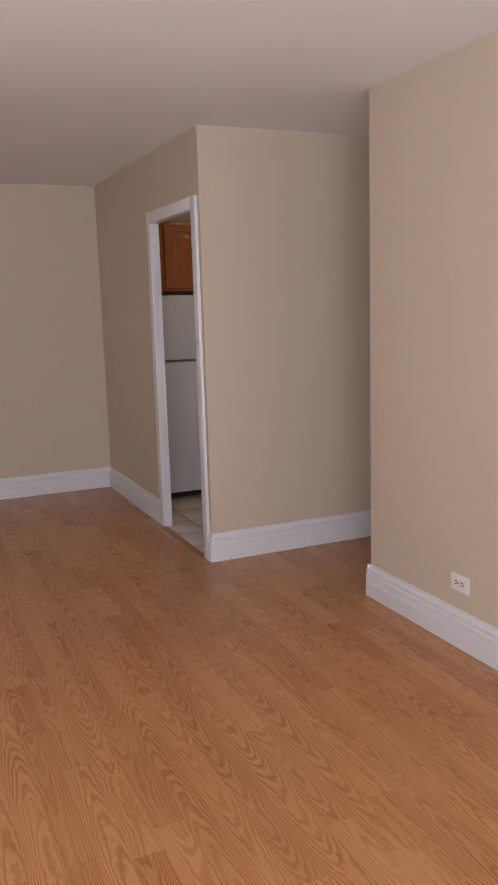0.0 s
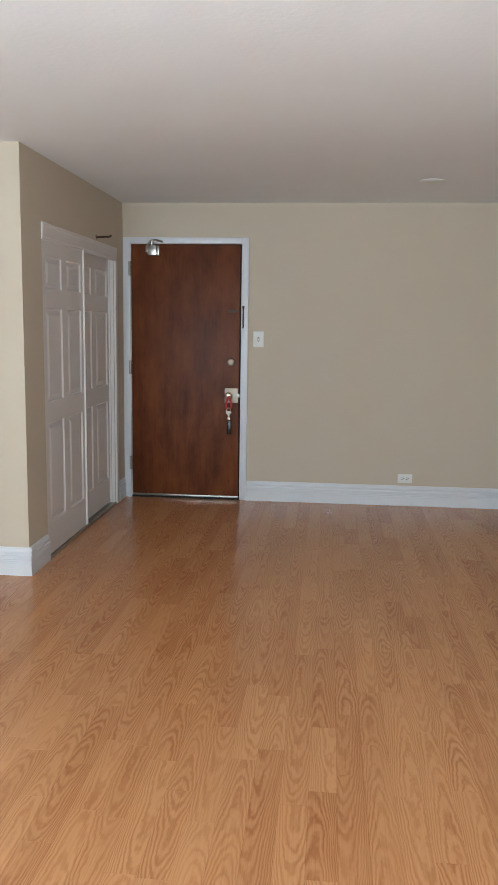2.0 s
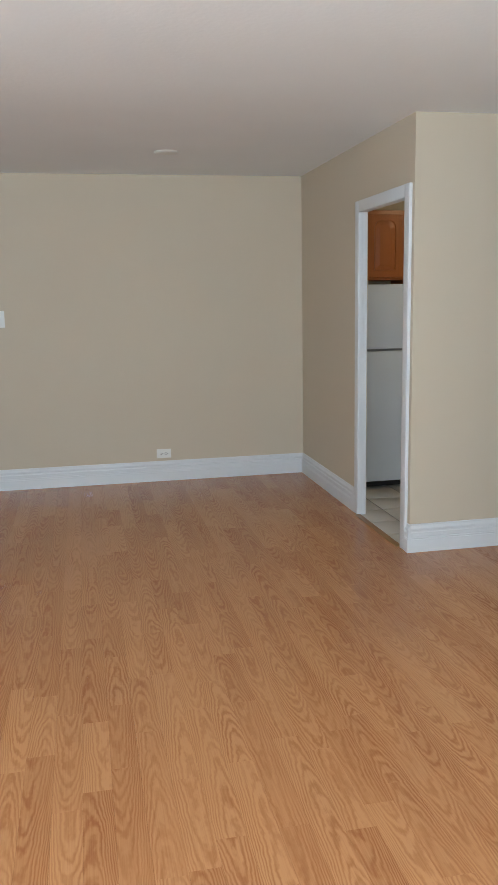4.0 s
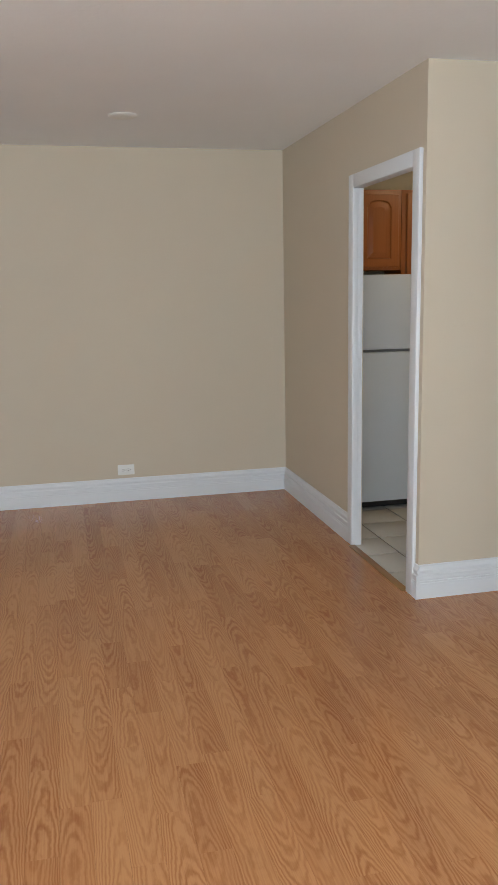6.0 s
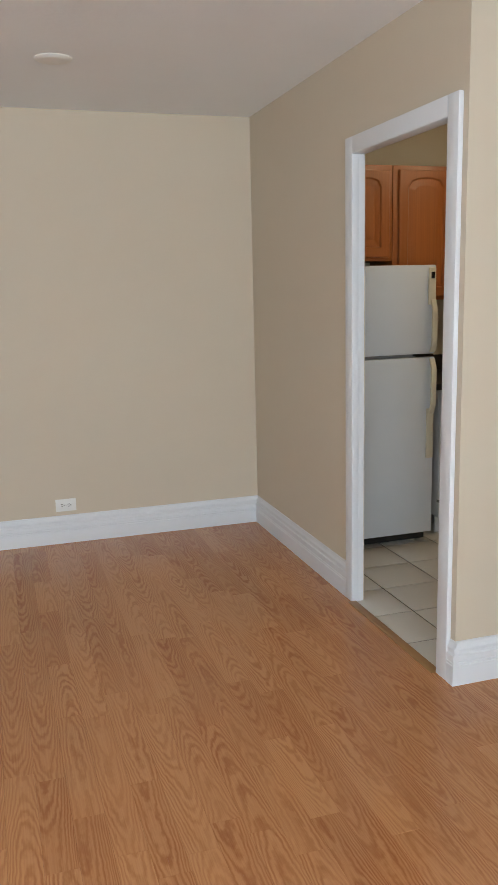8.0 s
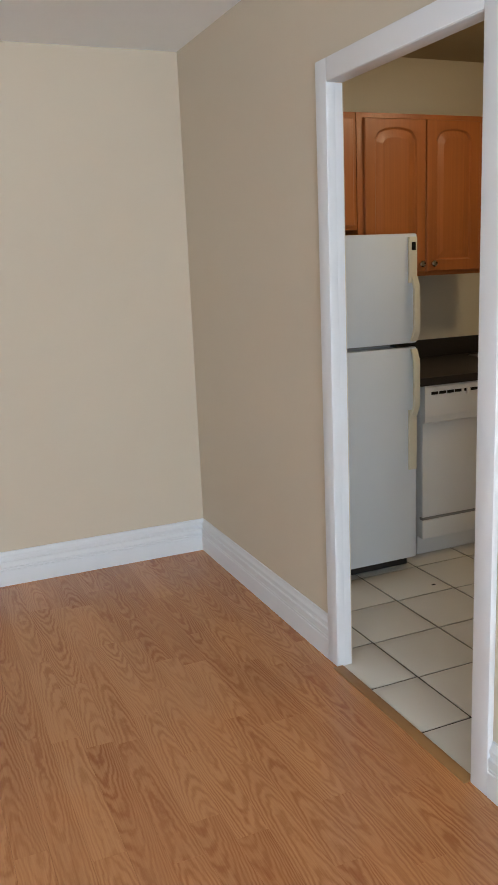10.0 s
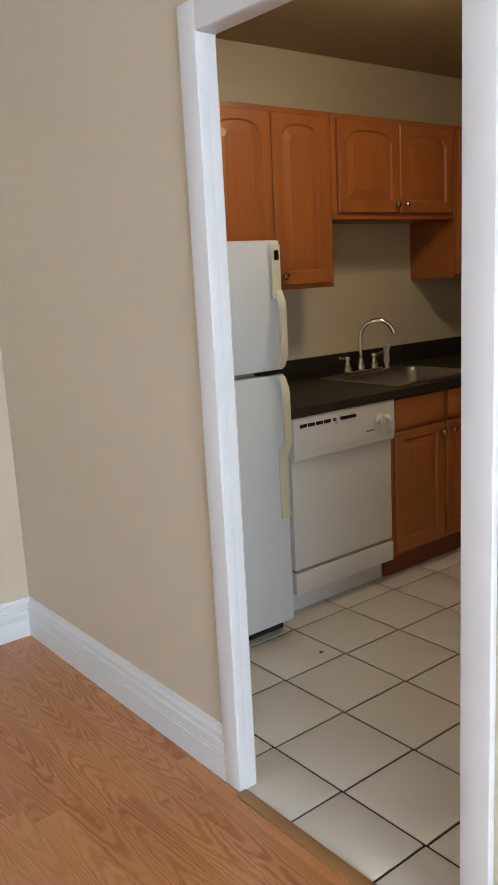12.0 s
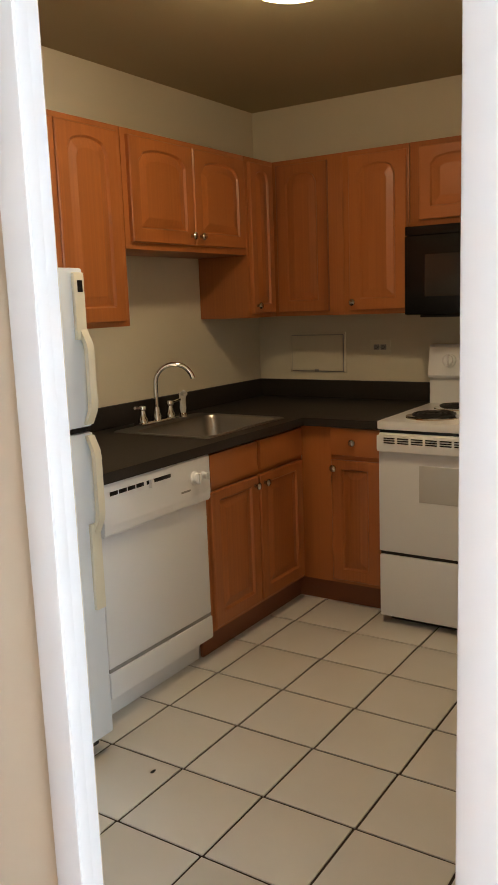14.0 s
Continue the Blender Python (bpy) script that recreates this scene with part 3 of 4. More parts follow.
# ---- wall plates ----
def outlet(name, m, label, face=PLASTIC, inner=PLASTIC):
    """A double socket laid on its side; m's y axis points out of the wall."""
    e = root(name, m.translation, label, "outlet")
    bm = bmesh.new()
    box(bm, (-0.059, 0, -0.037), (0.059, 0.006, 0.037), 0.0025, m)
    finish("plate", bm, face, e, True)
    for s in (-1, 1):
        bm = bmesh.new()
        box(bm, (s * 0.0195 - 0.0165, 0.004, -0.014), (s * 0.0195 + 0.0165, 0.0085, 0.014), 0.002, m)
        finish("socket", bm, inner, e, True)
        bm = bmesh.new()
        for z in (-0.0065, 0.0065):
            box(bm, (s * 0.0195 - 0.009, 0.008, z - 0.0014), (s * 0.0195 + 0.003, 0.0092, z + 0.0014), 0, m)
        box(bm, (s * 0.0195 + 0.006, 0.008, -0.003), (s * 0.0195 + 0.0115, 0.0092, 0.003), 0, m)
        finish("slots", bm, BLACK, e)
    bm = bmesh.new()
    turned(bm, [(0.0035, 0.005), (0.0028, 0.0075)], m @ Matrix.Rotation(-math.pi / 2, 4, "X"), 8)
    finish("screw", bm, STEEL, e)


outlet("wall_outlet", face_frame((0.482, YF, 0.228), (1, 0, 0)), "white double outlet above the baseboard")
outlet("wall_outlet", face_frame((2.18, 2.83, 0.285), (0, -1, 0)), "white double outlet above the baseboard")
outlet("wall_outlet", face_frame((KE, 5.97, 1.185), (0, -1, 0)), "cream double outlet over the kitchen counter", CREAM, GREYP)


def switch():
    m = face_frame((-0.752, YF, 1.353), (1, 0, 0))
    e = root("light_switch", m.translation, "white toggle light switch beside the entry door", "light switch")
    bm = bmesh.new()
    box(bm, (-0.043, 0, -0.064), (0.043, 0.006, 0.064), 0.0025, m)
    finish("plate", bm, PLASTIC, e, True)
    bm = bmesh.new()
    box(bm, (-0.008, 0.006, -0.018), (0.008, 0.0075, 0.018), 0.001, m)
    finish("surround", bm, GREYP, e)
    bm = bmesh.new()
    box(bm, (-0.004, 0.006, -0.010), (0.004, 0.017, 0.006), 0.001, m)
    finish("toggle", bm, PLASTIC, e)


switch()


def ceiling_disc():
    bm = bmesh.new()
    turned(bm, [(0.08, 0), (0.08, -0.004), (0.072, -0.009), (0.05, -0.012), (0.01, -0.013)], Matrix.Translation((0.482, 5.770, H)), 32)
    tagged(finish("ceiling_cover", bm, PLASTIC, None, True), "round white cover plate on the ceiling", "ceiling cover")


ceiling_disc()


# ---- kitchen: lamp ----
def dome_lamp():
    c = (2.942, 5.495)
    e = root("ceiling_lamp", (*c, KH), "lit round opal glass ceiling lamp", "ceiling lamp")
    bm = bmesh.new()
    turned(bm, [(0.150, 0), (0.157, -0.010), (0.157, -0.050), (0.151, -0.056), (0.120, -0.056)], Matrix.Translation((*c, KH)), 32)
    finish("base", bm, NICKEL, e, True)
    bm = bmesh.new()
    turned(bm, [(0.125 + 0.025 * math.sin(min(1, k / 3) * math.pi / 2) if k < 3 else 0.15 * math.cos((k - 3) / 9 * math.pi / 2) + 0.001, -0.054 - 0.088 * (k / 12) ** 0.8) for k in range(13)], Matrix.Translation((*c, KH)), 40)
    finish("shade", bm, LAMPG, e, True)


dome_lamp()


# ---- kitchen: cabinets ----
TH = 0.02


def door_front(e, m, x0, x1, z0, z1, rise=0.0, knob_at=None, rail=0.055):
    bm = bmesh.new()
    panel_rings(bm, m, (x0, x1, z0, z1), (x0 + rail, x1 - rail, z0 + rail, z1 - rail * 0.75), rise, TH, True, 10)
    d = finish("door", bm, MAPLE, e)
    if knob_at:
        k = knob(m @ Matrix.Translation((knob_at[0], TH, knob_at[1])), d)
        k.matrix_parent_inverse = Matrix.Identity(4)
    return d


def drawer_front(e, m, x0, x1, z0, z1, knob_at=None):
    bm = bmesh.new()
    box(bm, (x0, 0, z0), (x1, TH, z1), 0.005, m)
    d = finish("drawer", bm, MAPLE, e, True)
    if knob_at:
        k = knob(m @ Matrix.Translation((knob_at[0], TH, knob_at[1])), d)
        k.matrix_parent_inverse = Matrix.Identity(4)


def carcass(name, label, m, w, z0, z1, depth, group):
    e = root(name, m @ Vector((w / 2, -depth / 2, z0)), label, "kitchen cabinet", group)
    bm = bmesh.new()
    box(bm, (0.001, -depth, z0), (w - 0.001, 0, z1), 0.002, m)
    finish("body", bm, MAPLE, e, True)
    return e


NF = 6.425      # face of the uppers on the sink wall
EF = 4.345      # face of the uppers on the range wall
UT = 2.14
mN = lambda x: face_frame((x, NF, 0), (1, 0, 0))
mE = lambda y: face_frame((EF, y, 0), (0, -1, 0))
dN, dE = KN - NF, KE - EF

e = carcass("wall_cabinet", "short orange-brown cabinet over the refrigerator", mN(1.80), 0.63, 1.60, UT, dN, "wall cabinets")
door_front(e, mN(1.80), 0.02, 0.31, 1.62, UT - 0.03, 0.05)
door_front(e, mN(1.80), 0.315, 0.605, 1.62, UT - 0.03, 0.05)

e = carcass("wall_cabinet", "tall orange-brown arched-panel wall cabinet", mN(2.432), 0.755, 1.365, UT, dN, "wall cabinets")
door_front(e, mN(2.432), 0.035, 0.385, 1.385, UT - 0.025, 0.055, (0.352, 1.425))
door_front(e, mN(2.432), 0.39, 0.715, 1.385, UT - 0.025, 0.055, (0.424, 1.425))

e = carcass("wall_cabinet", "short orange-brown arched-panel cabinet over the sink", mN(3.188), 0.895, 1.672, UT, dN, "wall cabinets")
door_front(e, mN(3.188), 0.03, 0.450, 1.70, UT - 0.025, 0.05, (0.420, 1.74))
door_front(e, mN(3.188), 0.455, 0.865, 1.70, UT - 0.025, 0.05, (0.487, 1.74))

e = root("wall_cabinet", (4.4, 6.5, 1.365), "corner orange-brown arched-panel wall cabinet", "kitchen cabinet", "wall cabinets")
boxes("body", [((4.085, NF, 1.365), (KE, KN, UT)), ((EF, 6.03, 1.365), (KE, NF, UT))], MAPLE, e, 0.002)
door_front(e, mN(4.085), 0.02, 0.232, 1.385, UT - 0.025, 0.045, (0.05, 1.425), 0.045)
door_front(e, mE(6.40), 0.003, 0.292, 1.385, UT - 0.025, 0.055)

e = carcass("wall_cabinet", "tall orange-brown arched-panel cabinet beside the microwave", mE(6.03), 0.345, 1.365, UT, dE, "wall cabinets")
door_front(e, mE(6.03), 0.04, 0.336, 1.385, UT - 0.025, 0.055, (0.062, 1.425))

e = carcass("wall_cabinet", "short orange-brown cabinet over the microwave", mE(5.683), 0.765, 1.762, UT, dE, "wall cabinets")
door_front(e, mE(5.683), 0.05, 0.38, 1.79, UT - 0.025, 0.04)
door_front(e, mE(5.683), 0.385, 0.735, 1.79, UT - 0.025, 0.04)

BF, BE = 6.075, 3.955   # faces of the base units
CT = 0.905
mB = lambda x: face_frame((x, BF, 0), (1, 0, 0))
mR = lambda y: face_frame((BE, y, 0), (0, -1, 0))

e = root("base_cabinet", (3.55, 6.4, 0), "orange-brown sink base cabinet with two doors", "kitchen cabinet", "base cabinets")
boxes("body", [((3.173, BF, 0.115), (BE - 0.001, KN, 0.70)), ((3.173, BF, 0.70), (BE - 0.001, BF + 0.03, CT - 0.038)), ((3.173, BF + 0.03, 0.70), (3.19, KN, CT - 0.038))], MAPLE, e, 0.001)
boxes("toe_kick", [((3.174, BF + 0.05, 0), (BE + 0.05, BF + 0.065, 0.114))], TOEK, e)
drawer_front(e, mB(3.172), 0.012, 0.362, 0.725, 0.857)
drawer_front(e, mB(3.172), 0.385, 0.755, 0.725, 0.857)
door_front(e, mB(3.172), 0.012, 0.366, 0.135, 0.705, 0, (0.335, 0.665))
door_front(e, mB(3.172), 0.380, 0.755, 0.135, 0.705, 0, (0.412, 0.665))

e = carcass("base_cabinet", "orange-brown base cabinet with drawer beside the range", mR(BF), BF - 5.655, 0.115, CT - 0.038, KE - BE, "base cabinets")
boxes("toe_kick", [((BE + 0.05, 5.657, 0), (BE + 0.065, BF + 0.05, 0.114))], TOEK, e)
drawer_front(e, mR(BF), 0.165, 0.408, 0.735, 0.862, (0.282, 0.80))
door_front(e, mR(BF), 0.165, 0.408, 0.135, 0.712, 0, (0.185, 0.675))


# ---- counter and sink ----
SX0, SX1, SY0, SY1 = 3.27, 3.86, 6.13, 6.535


def counter():
    e = root("countertop", (3.5, 6.4, CT - 0.038), "dark speckled laminate counter with backsplash", "countertop")
    z0, f = CT - 0.038, BF - 0.035
    boxes("slab", [((2.475, f, z0), (SX0, KN, CT)), ((SX0, f, z0), (SX1, SY0, CT)), ((SX0, SY1, z0), (SX1, KN, CT)), ((SX1, f, z0), (KE, KN, CT)), ((BE - 0.035, 5.652, z0), (KE, f, CT))], COUNTER, e)
    boxes("backsplash", [((2.475, KN - 0.02, CT), (KE, KN, CT + 0.10)), ((KE - 0.02, 5.652, CT), (KE, KN - 0.02, CT + 0.10))], COUNTER, e, 0.004)


def sink():
    e = root("sink", ((SX0 + SX1) / 2, (SY0 + SY1) / 2, CT), "stainless steel drop-in kitchen sink", "sink")
    bm = bmesh.new()
    rim = 0.022

    def loop(x0, x1, y0, y1, z, r):
        pts = []
        for cx, cy, a0 in ((x1 - r, y1 - r, 0), (x0 + r, y1 - r, 90), (x0 + r, y0 + r, 180), (x1 - r, y0 + r, 270)):
            for k in range(6):
                a = radians(a0 + 18 * k)
                pts.append(bm.verts.new((cx + r * math.cos(a), cy + r * math.sin(a), z)))
        return pts

    loops = [loop(SX0 - rim, SX1 + rim, SY0 - rim, SY1 + 0.09, CT + 0.001, 0.03), loop(SX0 - rim + 0.003, SX1 + rim - 0.003, SY0 - rim + 0.003, SY1 + 0.087, CT + 0.005, 0.03),
             loop(SX0 + 0.006, SX1 - 0.006, SY0 + 0.006, SY1 - 0.006, CT + 0.004, 0.06), loop(SX0 + 0.012, SX1 - 0.012, SY0 + 0.012, SY1 - 0.012, CT - 0.01, 0.06),
             loop(SX0 + 0.025, SX1 - 0.025, SY0 + 0.025, SY1 - 0.025, CT - 0.15, 0.07), loop(SX0 + 0.06, SX1 - 0.06, SY0 + 0.06, SY1 - 0.06, CT - 0.175, 0.06)]
    k = len(loops[0])
    for a, b in zip(loops, loops[1:]):
        for j in range(k):
            bm.faces.new((a[j], a[(j + 1) % k], b[(j + 1) % k], b[j]))
    bm.faces.new(loops[-1])
    finish("basin", bm, STEEL, e, True)
    bm = bmesh.new()
    turned(bm, [(0.045, 0), (0.045, 0.003), (0.03, 0.004), (0.02, 0.001)], Matrix.Translation(((SX0 + SX1) / 2, (SY0 + SY1) / 2, CT - 0.175)), 20)
    finish("drain", bm, CHROME, e, True)


def faucet():
    x, y, z = 3.535, 6.60, CT + 0.005
    e = root("faucet", (x, y, z), "chrome gooseneck faucet with two lever handles and side spray", "faucet")
    boxes("deck", [((x - 0.135, y - 0.027, z), (x + 0.135, y + 0.027, z + 0.014))], CHROME, e, 0.006)
    bm = bmesh.new()
    turned(bm, [(0.024, 0), (0.022, 0.02), (0.016, 0.035), (0.014, 0.06)], Matrix.Translation((x, y, z + 0.012)), 16)
    d = Vector((0.64, -0.76, 0)).normalized()
    r = 0.088
    pts = [Vector((x, y, z + 0.06)), Vector((x, y, z + 0.13)), Vector((x, y, z + 0.178))]
    for k in range(1, 15):
        a = math.pi * k / 14 * 0.93
        pts.append(Vector((x, y, z + 0.178)) + d * (r - r * math.cos(a)) + Vector((0, 0, r * math.sin(a))))
    tube(bm, pts, [0.0115] * (len(pts) - 2) + [0.0125, 0.0135], 12)
    finish("spout", bm, CHROME, e, True)
    for s in (-1, 1):
        bm = bmesh.new()
        turned(bm, [(0.024, 0), (0.022, 0.018), (0.014, 0.03), (0.013, 0.055), (0.018, 0.062), (0.016, 0.075), (0.004, 0.078)], Matrix.Translation((x + s * 0.1, y, z + 0.012)), 16)
        tube(bm, [(x + s * 0.1, y, z + 0.077), (x + s * 0.13, y - 0.006, z + 0.082), (x + s * 0.165, y - 0.012, z + 0.088)], [0.008, 0.006, 0.007], 8)
        finish("handle", bm, CHROME, e, True)
    bm = bmesh.new()
    turned(bm, [(0.02, 0), (0.018, 0.012), (0.013, 0.02)], Matrix.Translation((x + 0.20, y, z)), 14)
    finish("spray_base", bm, CHROME, e, True)
    bm = bmesh.new()
    turned(bm, [(0.012, 0.018), (0.016, 0.04), (0.014, 0.08), (0.017, 0.105), (0.012, 0.118)], Matrix.Translation((x + 0.20, y, z)), 14)
    tube(bm, [(x + 0.20, y, z + 0.108), (x + 0.185, y - 0.02, z + 0.118), (x + 0.178, y - 0.035, z + 0.112)], [0.014, 0.013, 0.011], 10)
    finish("spray_head", bm, PLASTIC, e, True)


counter()
sink()
faucet()


# ---- appliances ----
def fridge():
    x0, x1, y0, y1, top = 1.765, 2.462, 5.972, 6.62, 1.562
    e = root("refrigerator", ((x0 + x1) / 2, 6.3, 0), "white top-freezer refrigerator with aged cream handles", "refrigerator")
    boxes("body", [((x0 + 0.004, y0 + 0.062, 0.06), (x1 - 0.004, y1, top - 0.006))], FRIDGEW, e, 0.006)
    boxes("kick_plate", [((x0 + 0.02, y0 + 0.05, 0.015), (x1 - 0.02, y0 + 0.10, 0.06))], DARK, e, 0.003)
    boxes("gasket", [((x0 + 0.012, y0 + 0.05, 0.08), (x1 - 0.012, y0 + 0.064, top - 0.014))], GREYP, e)
    boxes("freezer_door", [((x0, y0, 1.084), (x1, y0 + 0.052, top))], FRIDGEW, e, 0.008)
    boxes("fridge_door", [((x0, y0, 0.065), (x1, y0 + 0.052, 1.066))], FRIDGEW, e, 0.008)
    boxes("hinge_cap", [((x1 - 0.11, y0 + 0.008, 1.068), (x1 - 0.004, y0 + 0.05, 1.082))], BLACK, e, 0.002)
    w0, w1 = x1 - 0.048, x1 - 0.006

    def handle(name, z_flat0, z_flat1, z0, z1):
        bm = bmesh.new()
        box(bm, (w0, y0 - 0.012, z_flat0), (w1, y0 + 0.002, z_flat1), 0.004)
        xm = (w0 + w1) / 2 + 0.006
        n = 14
        rows = []
        for k in range(n + 1):
            s = k / n
            rows.append((z0 + (z1 - z0) * s, 0.012 + 0.024 * min(1.0, min(s, 1 - s) * 6)))
        made = []
        for z, o in rows:
            made.append([bm.verts.new((xm - 0.014, y0 - o, z)), bm.verts.new((xm + 0.014, y0 - o, z)), bm.verts.new((xm + 0.014, y0 - o + 0.015, z)), bm.verts.new((xm - 0.014, y0 - o + 0.015, z))])
        for a, b in zip(made, made[1:]):
            for j in range(4):
                bm.faces.new((a[j], a[(j + 1) % 4], b[(j + 1) % 4], b[j]))
        bm.faces.new(made[0])
        bm.faces.new(made[-1])
        finish(name, bm, CREAM, e, True)

    handle("freezer_handle", 1.35, 1.548, 1.092, 1.38)
    handle("fridge_handle", 0.50, 0.78, 0.75, 1.058)
    boxes("badge", [((w0 + 0.012, y0 - 0.0145, 1.49), (w0 + 0.032, y0 - 0.0115, 1.525))], BLACK, e, 0.001)
    for x in (x0 + 0.08, x1 - 0.08):
        for y in (y0 + 0.09, y1 - 0.09):
            bm = bmesh.new()
            turned(bm, [(0.02, 0.0), (0.02, 0.02), (0.012, 0.06)], Matrix.Translation((x, y, 0)), 12)
            finish("foot", bm, CREAM, e, True)


def dishwasher():
    x0, x1, y = 2.56, 3.164, 6.062
    e = root("dishwasher", ((x0 + x1) / 2, 6.3, 0), "white built-in dishwasher with dial and vent slots", "dishwasher")
    boxes("body", [((x0 + 0.004, y + 0.03, 0.11), (x1 - 0.004, 6.6, 0.864))], WHITE, e)
    boxes("kick_plate", [((x0 + 0.02, y + 0.072, 0.0), (x1 - 0.006, y + 0.085, 0.109))], WHITE, e, 0.002)
    boxes("lower_panel", [((x0, y, 0.106), (x1, y + 0.03, 0.198))], WHITE, e, 0.004)
    boxes("seam", [((x0 + 0.004, y + 0.006, 0.199), (x1 - 0.004, y + 0.03, 0.212))], GREYP, e)
    boxes("door_panel", [((x0 + 0.002, y + 0.004, 0.213), (x1 - 0.002, y + 0.03, 0.70))], WHITE, e, 0.004)
    bm = bmesh.new()
    m = face_frame((x0, y, 0), (1, 0, 0))
    prof = [(0.0, 0.868), (0.012, 0.866), (0.017, 0.858), (0.018, 0.72), (0.015, 0.692), (0.008, 0.683), (-0.004, 0.690), (-0.02, 0.70), (-0.02, 0.868)]
    a = [bm.verts.new(m @ Vector((0, o, z))) for o, z in prof]
    b = [bm.verts.new(m @ Vector((x1 - x0, o, z))) for o, z in prof]
    for j in range(len(prof)):
        k = (j + 1) % len(prof)
        bm.faces.new((a[j], a[k], b[k], b[j]))
    bm.faces.new(a)
    bm.faces.new(b)
    finish("control_panel", bm, WHITE, e)
    f = y - 0.0195
    for k in range(4):
        boxes("vent", [((x0 + 0.035 + 0.045 * k, f, 0.822), (x0 + 0.073 + 0.045 * k, f + 0.004, 0.836))], BLACK, e, 0.001)
    boxes("slider_slot", [((x0 + 0.225, f, 0.822), (x0 + 0.36, f + 0.003, 0.836))], BLACK, e, 0.001)
    boxes("latch", [((x0 + 0.235, f - 0.012, 0.808), (x0 + 0.252, f + 0.002, 0.838))], WHITE, e, 0.003)
    boxes("badge", [((x0 + 0.42, f, 0.745), (x0 + 0.475, f + 0.003, 0.752))], GREYP, e)
    for x, r in ((x0 + 0.502, 0.027), (x0 + 0.558, 0.017)):
        bm = bmesh.new()
        turned(bm, [(r, 0), (r, 0.006), (r * 0.8, 0.010), (r * 0.75, 0.022), (r * 0.6, 0.024)], Matrix.Translation((x, f + 0.002, 0.79)) @ Matrix.Rotation(math.pi / 2, 4, "X"), 20)
        box(bm, (x - 0.003, f - 0.03, 0.79 - r * 0.75), (x + 0.003, f - 0.02, 0.79 + r * 0.75), 0.001)
        finish("dial", bm, WHITE, e, True)


def stove():
    x, y1, y0 = 3.852, 5.638, 4.876
    back = 4.575
    e = root("range", (4.2, 5.25, 0), "white electric coil range with oven and back panel", "stove")
    boxes("body", [((x + 0.03, y0 + 0.004, 0.06), (back, y1 - 0.004, 0.895))], WHITE, e, 0.004)
    # near-black block stands in for the shadow beneath the drawer
    boxes("shadow_plinth", [((x + 0.07, y0 + 0.03, 0.0), (back - 0.05, y1 - 0.03, 0.06))], DARK, e)
    boxes("cooktop", [((x - 0.004, y0, 0.882), (back, y1, 0.920))], WHITE, e, 0.006)
    boxes("drawer", [((x + 0.002, y0 + 0.004, 0.036), (x + 0.03, y1 - 0.004, 0.322))], WHITE, e, 0.010)
    boxes("seam", [((x + 0.012, y0 + 0.008, 0.322), (x + 0.03, y1 - 0.008, 0.336))], DARK, e)
    boxes("oven_door", [((x, y0 + 0.004, 0.337), (x + 0.03, y1 - 0.004, 0.868))], WHITE, e, 0.008)
    boxes("oven_gap", [((x + 0.010, y0 + 0.008, 0.867), (x + 0.03, y1 - 0.008, 0.883))], BLACK, e)
    boxes("handle", [((x - 0.030, y0 + 0.01, 0.790), (x + 0.002, y1 - 0.006, 0.862))], WHITE, e, 0.010)
    for k in range(11):
        for z in (0.828, 0.838, 0.848):
            boxes("vent", [((x - 0.0315, y1 - 0.092 - 0.062 * k, z), (x - 0.029, y1 - 0.042 - 0.062 * k, z + 0.005))], BLACK, e)
    boxes("window", [((x - 0.002, y0 + 0.19, 0.575), (x + 0.004, y1 - 0.19, 0.735))], OVENG, e, 0.0015)
    m = face_frame((back - 0.085, y1, 0), (0, -1, 0))
    bm = bmesh.new()
    prof = [(0.0, 0.918), (0.0, 1.03), (-0.006, 1.04), (0.022, 1.05), (0.028, 1.06), (0.004, 1.195), (-0.006, 1.205), (-0.08, 1.205), (-0.08, 0.918)]
    a = [bm.verts.new(m @ Vector((0, o, z))) for o, z in prof]
    b = [bm.verts.new(m @ Vector((y1 - y0, o, z))) for o, z in prof]
    for j in range(len(prof)):
        k = (j + 1) % len(prof)
        bm.faces.new((a[j], a[k], b[k], b[j]))
    bm.faces.new(a)
    bm.faces.new(b)
    finish("back_panel", bm, WHITE, e)
    for y in (y1 - 0.105, y1 - 0.20, y0 + 0.20, y0 + 0.105):
        bm = bmesh.new()
        mm = Matrix.Translation((back - 0.105, y, 1.13)) @ Matrix.Rotation(radians(-80), 4, "Y")
        turned(bm, [(0.034, 0), (0.033, 0.008), (0.025, 0.012), (0.022, 0.022)], mm, 20)
        box(bm, (-0.028, -0.006, 0.014), (0.028, 0.006, 0.034), 0.003, mm)
        finish("dial", bm, WHITE, e, True)
    for bx, by, r in ((4.03, y1 - 0.185, 0.098), (4.33, y1 - 0.185, 0.078), (4.03, y0 + 0.185, 0.078), (4.33, y0 + 0.185, 0.098)):
        bm = bmesh.new()
        turned(bm, [(r + 0.022, 0.919), (r + 0.020, 0.925), (r + 0.006, 0.924), (r - 0.02, 0.9205)], Matrix.Translation((bx, by, 0)), 32)
        finish("drip_pan", bm, CHROME, e, True)
        bm = bmesh.new()
        turns = 4
        tube(bm, [(bx + (0.018 + (r - 0.018) * k / (turns * 20)) * math.cos(k * math.pi / 10), by + (0.018 + (r - 0.018) * k / (turns * 20)) * math.sin(k * math.pi / 10), 0.932) for k in range(turns * 20 + 1)], 0.0065, 6)
        finish("coil", bm, BURN, e, True)


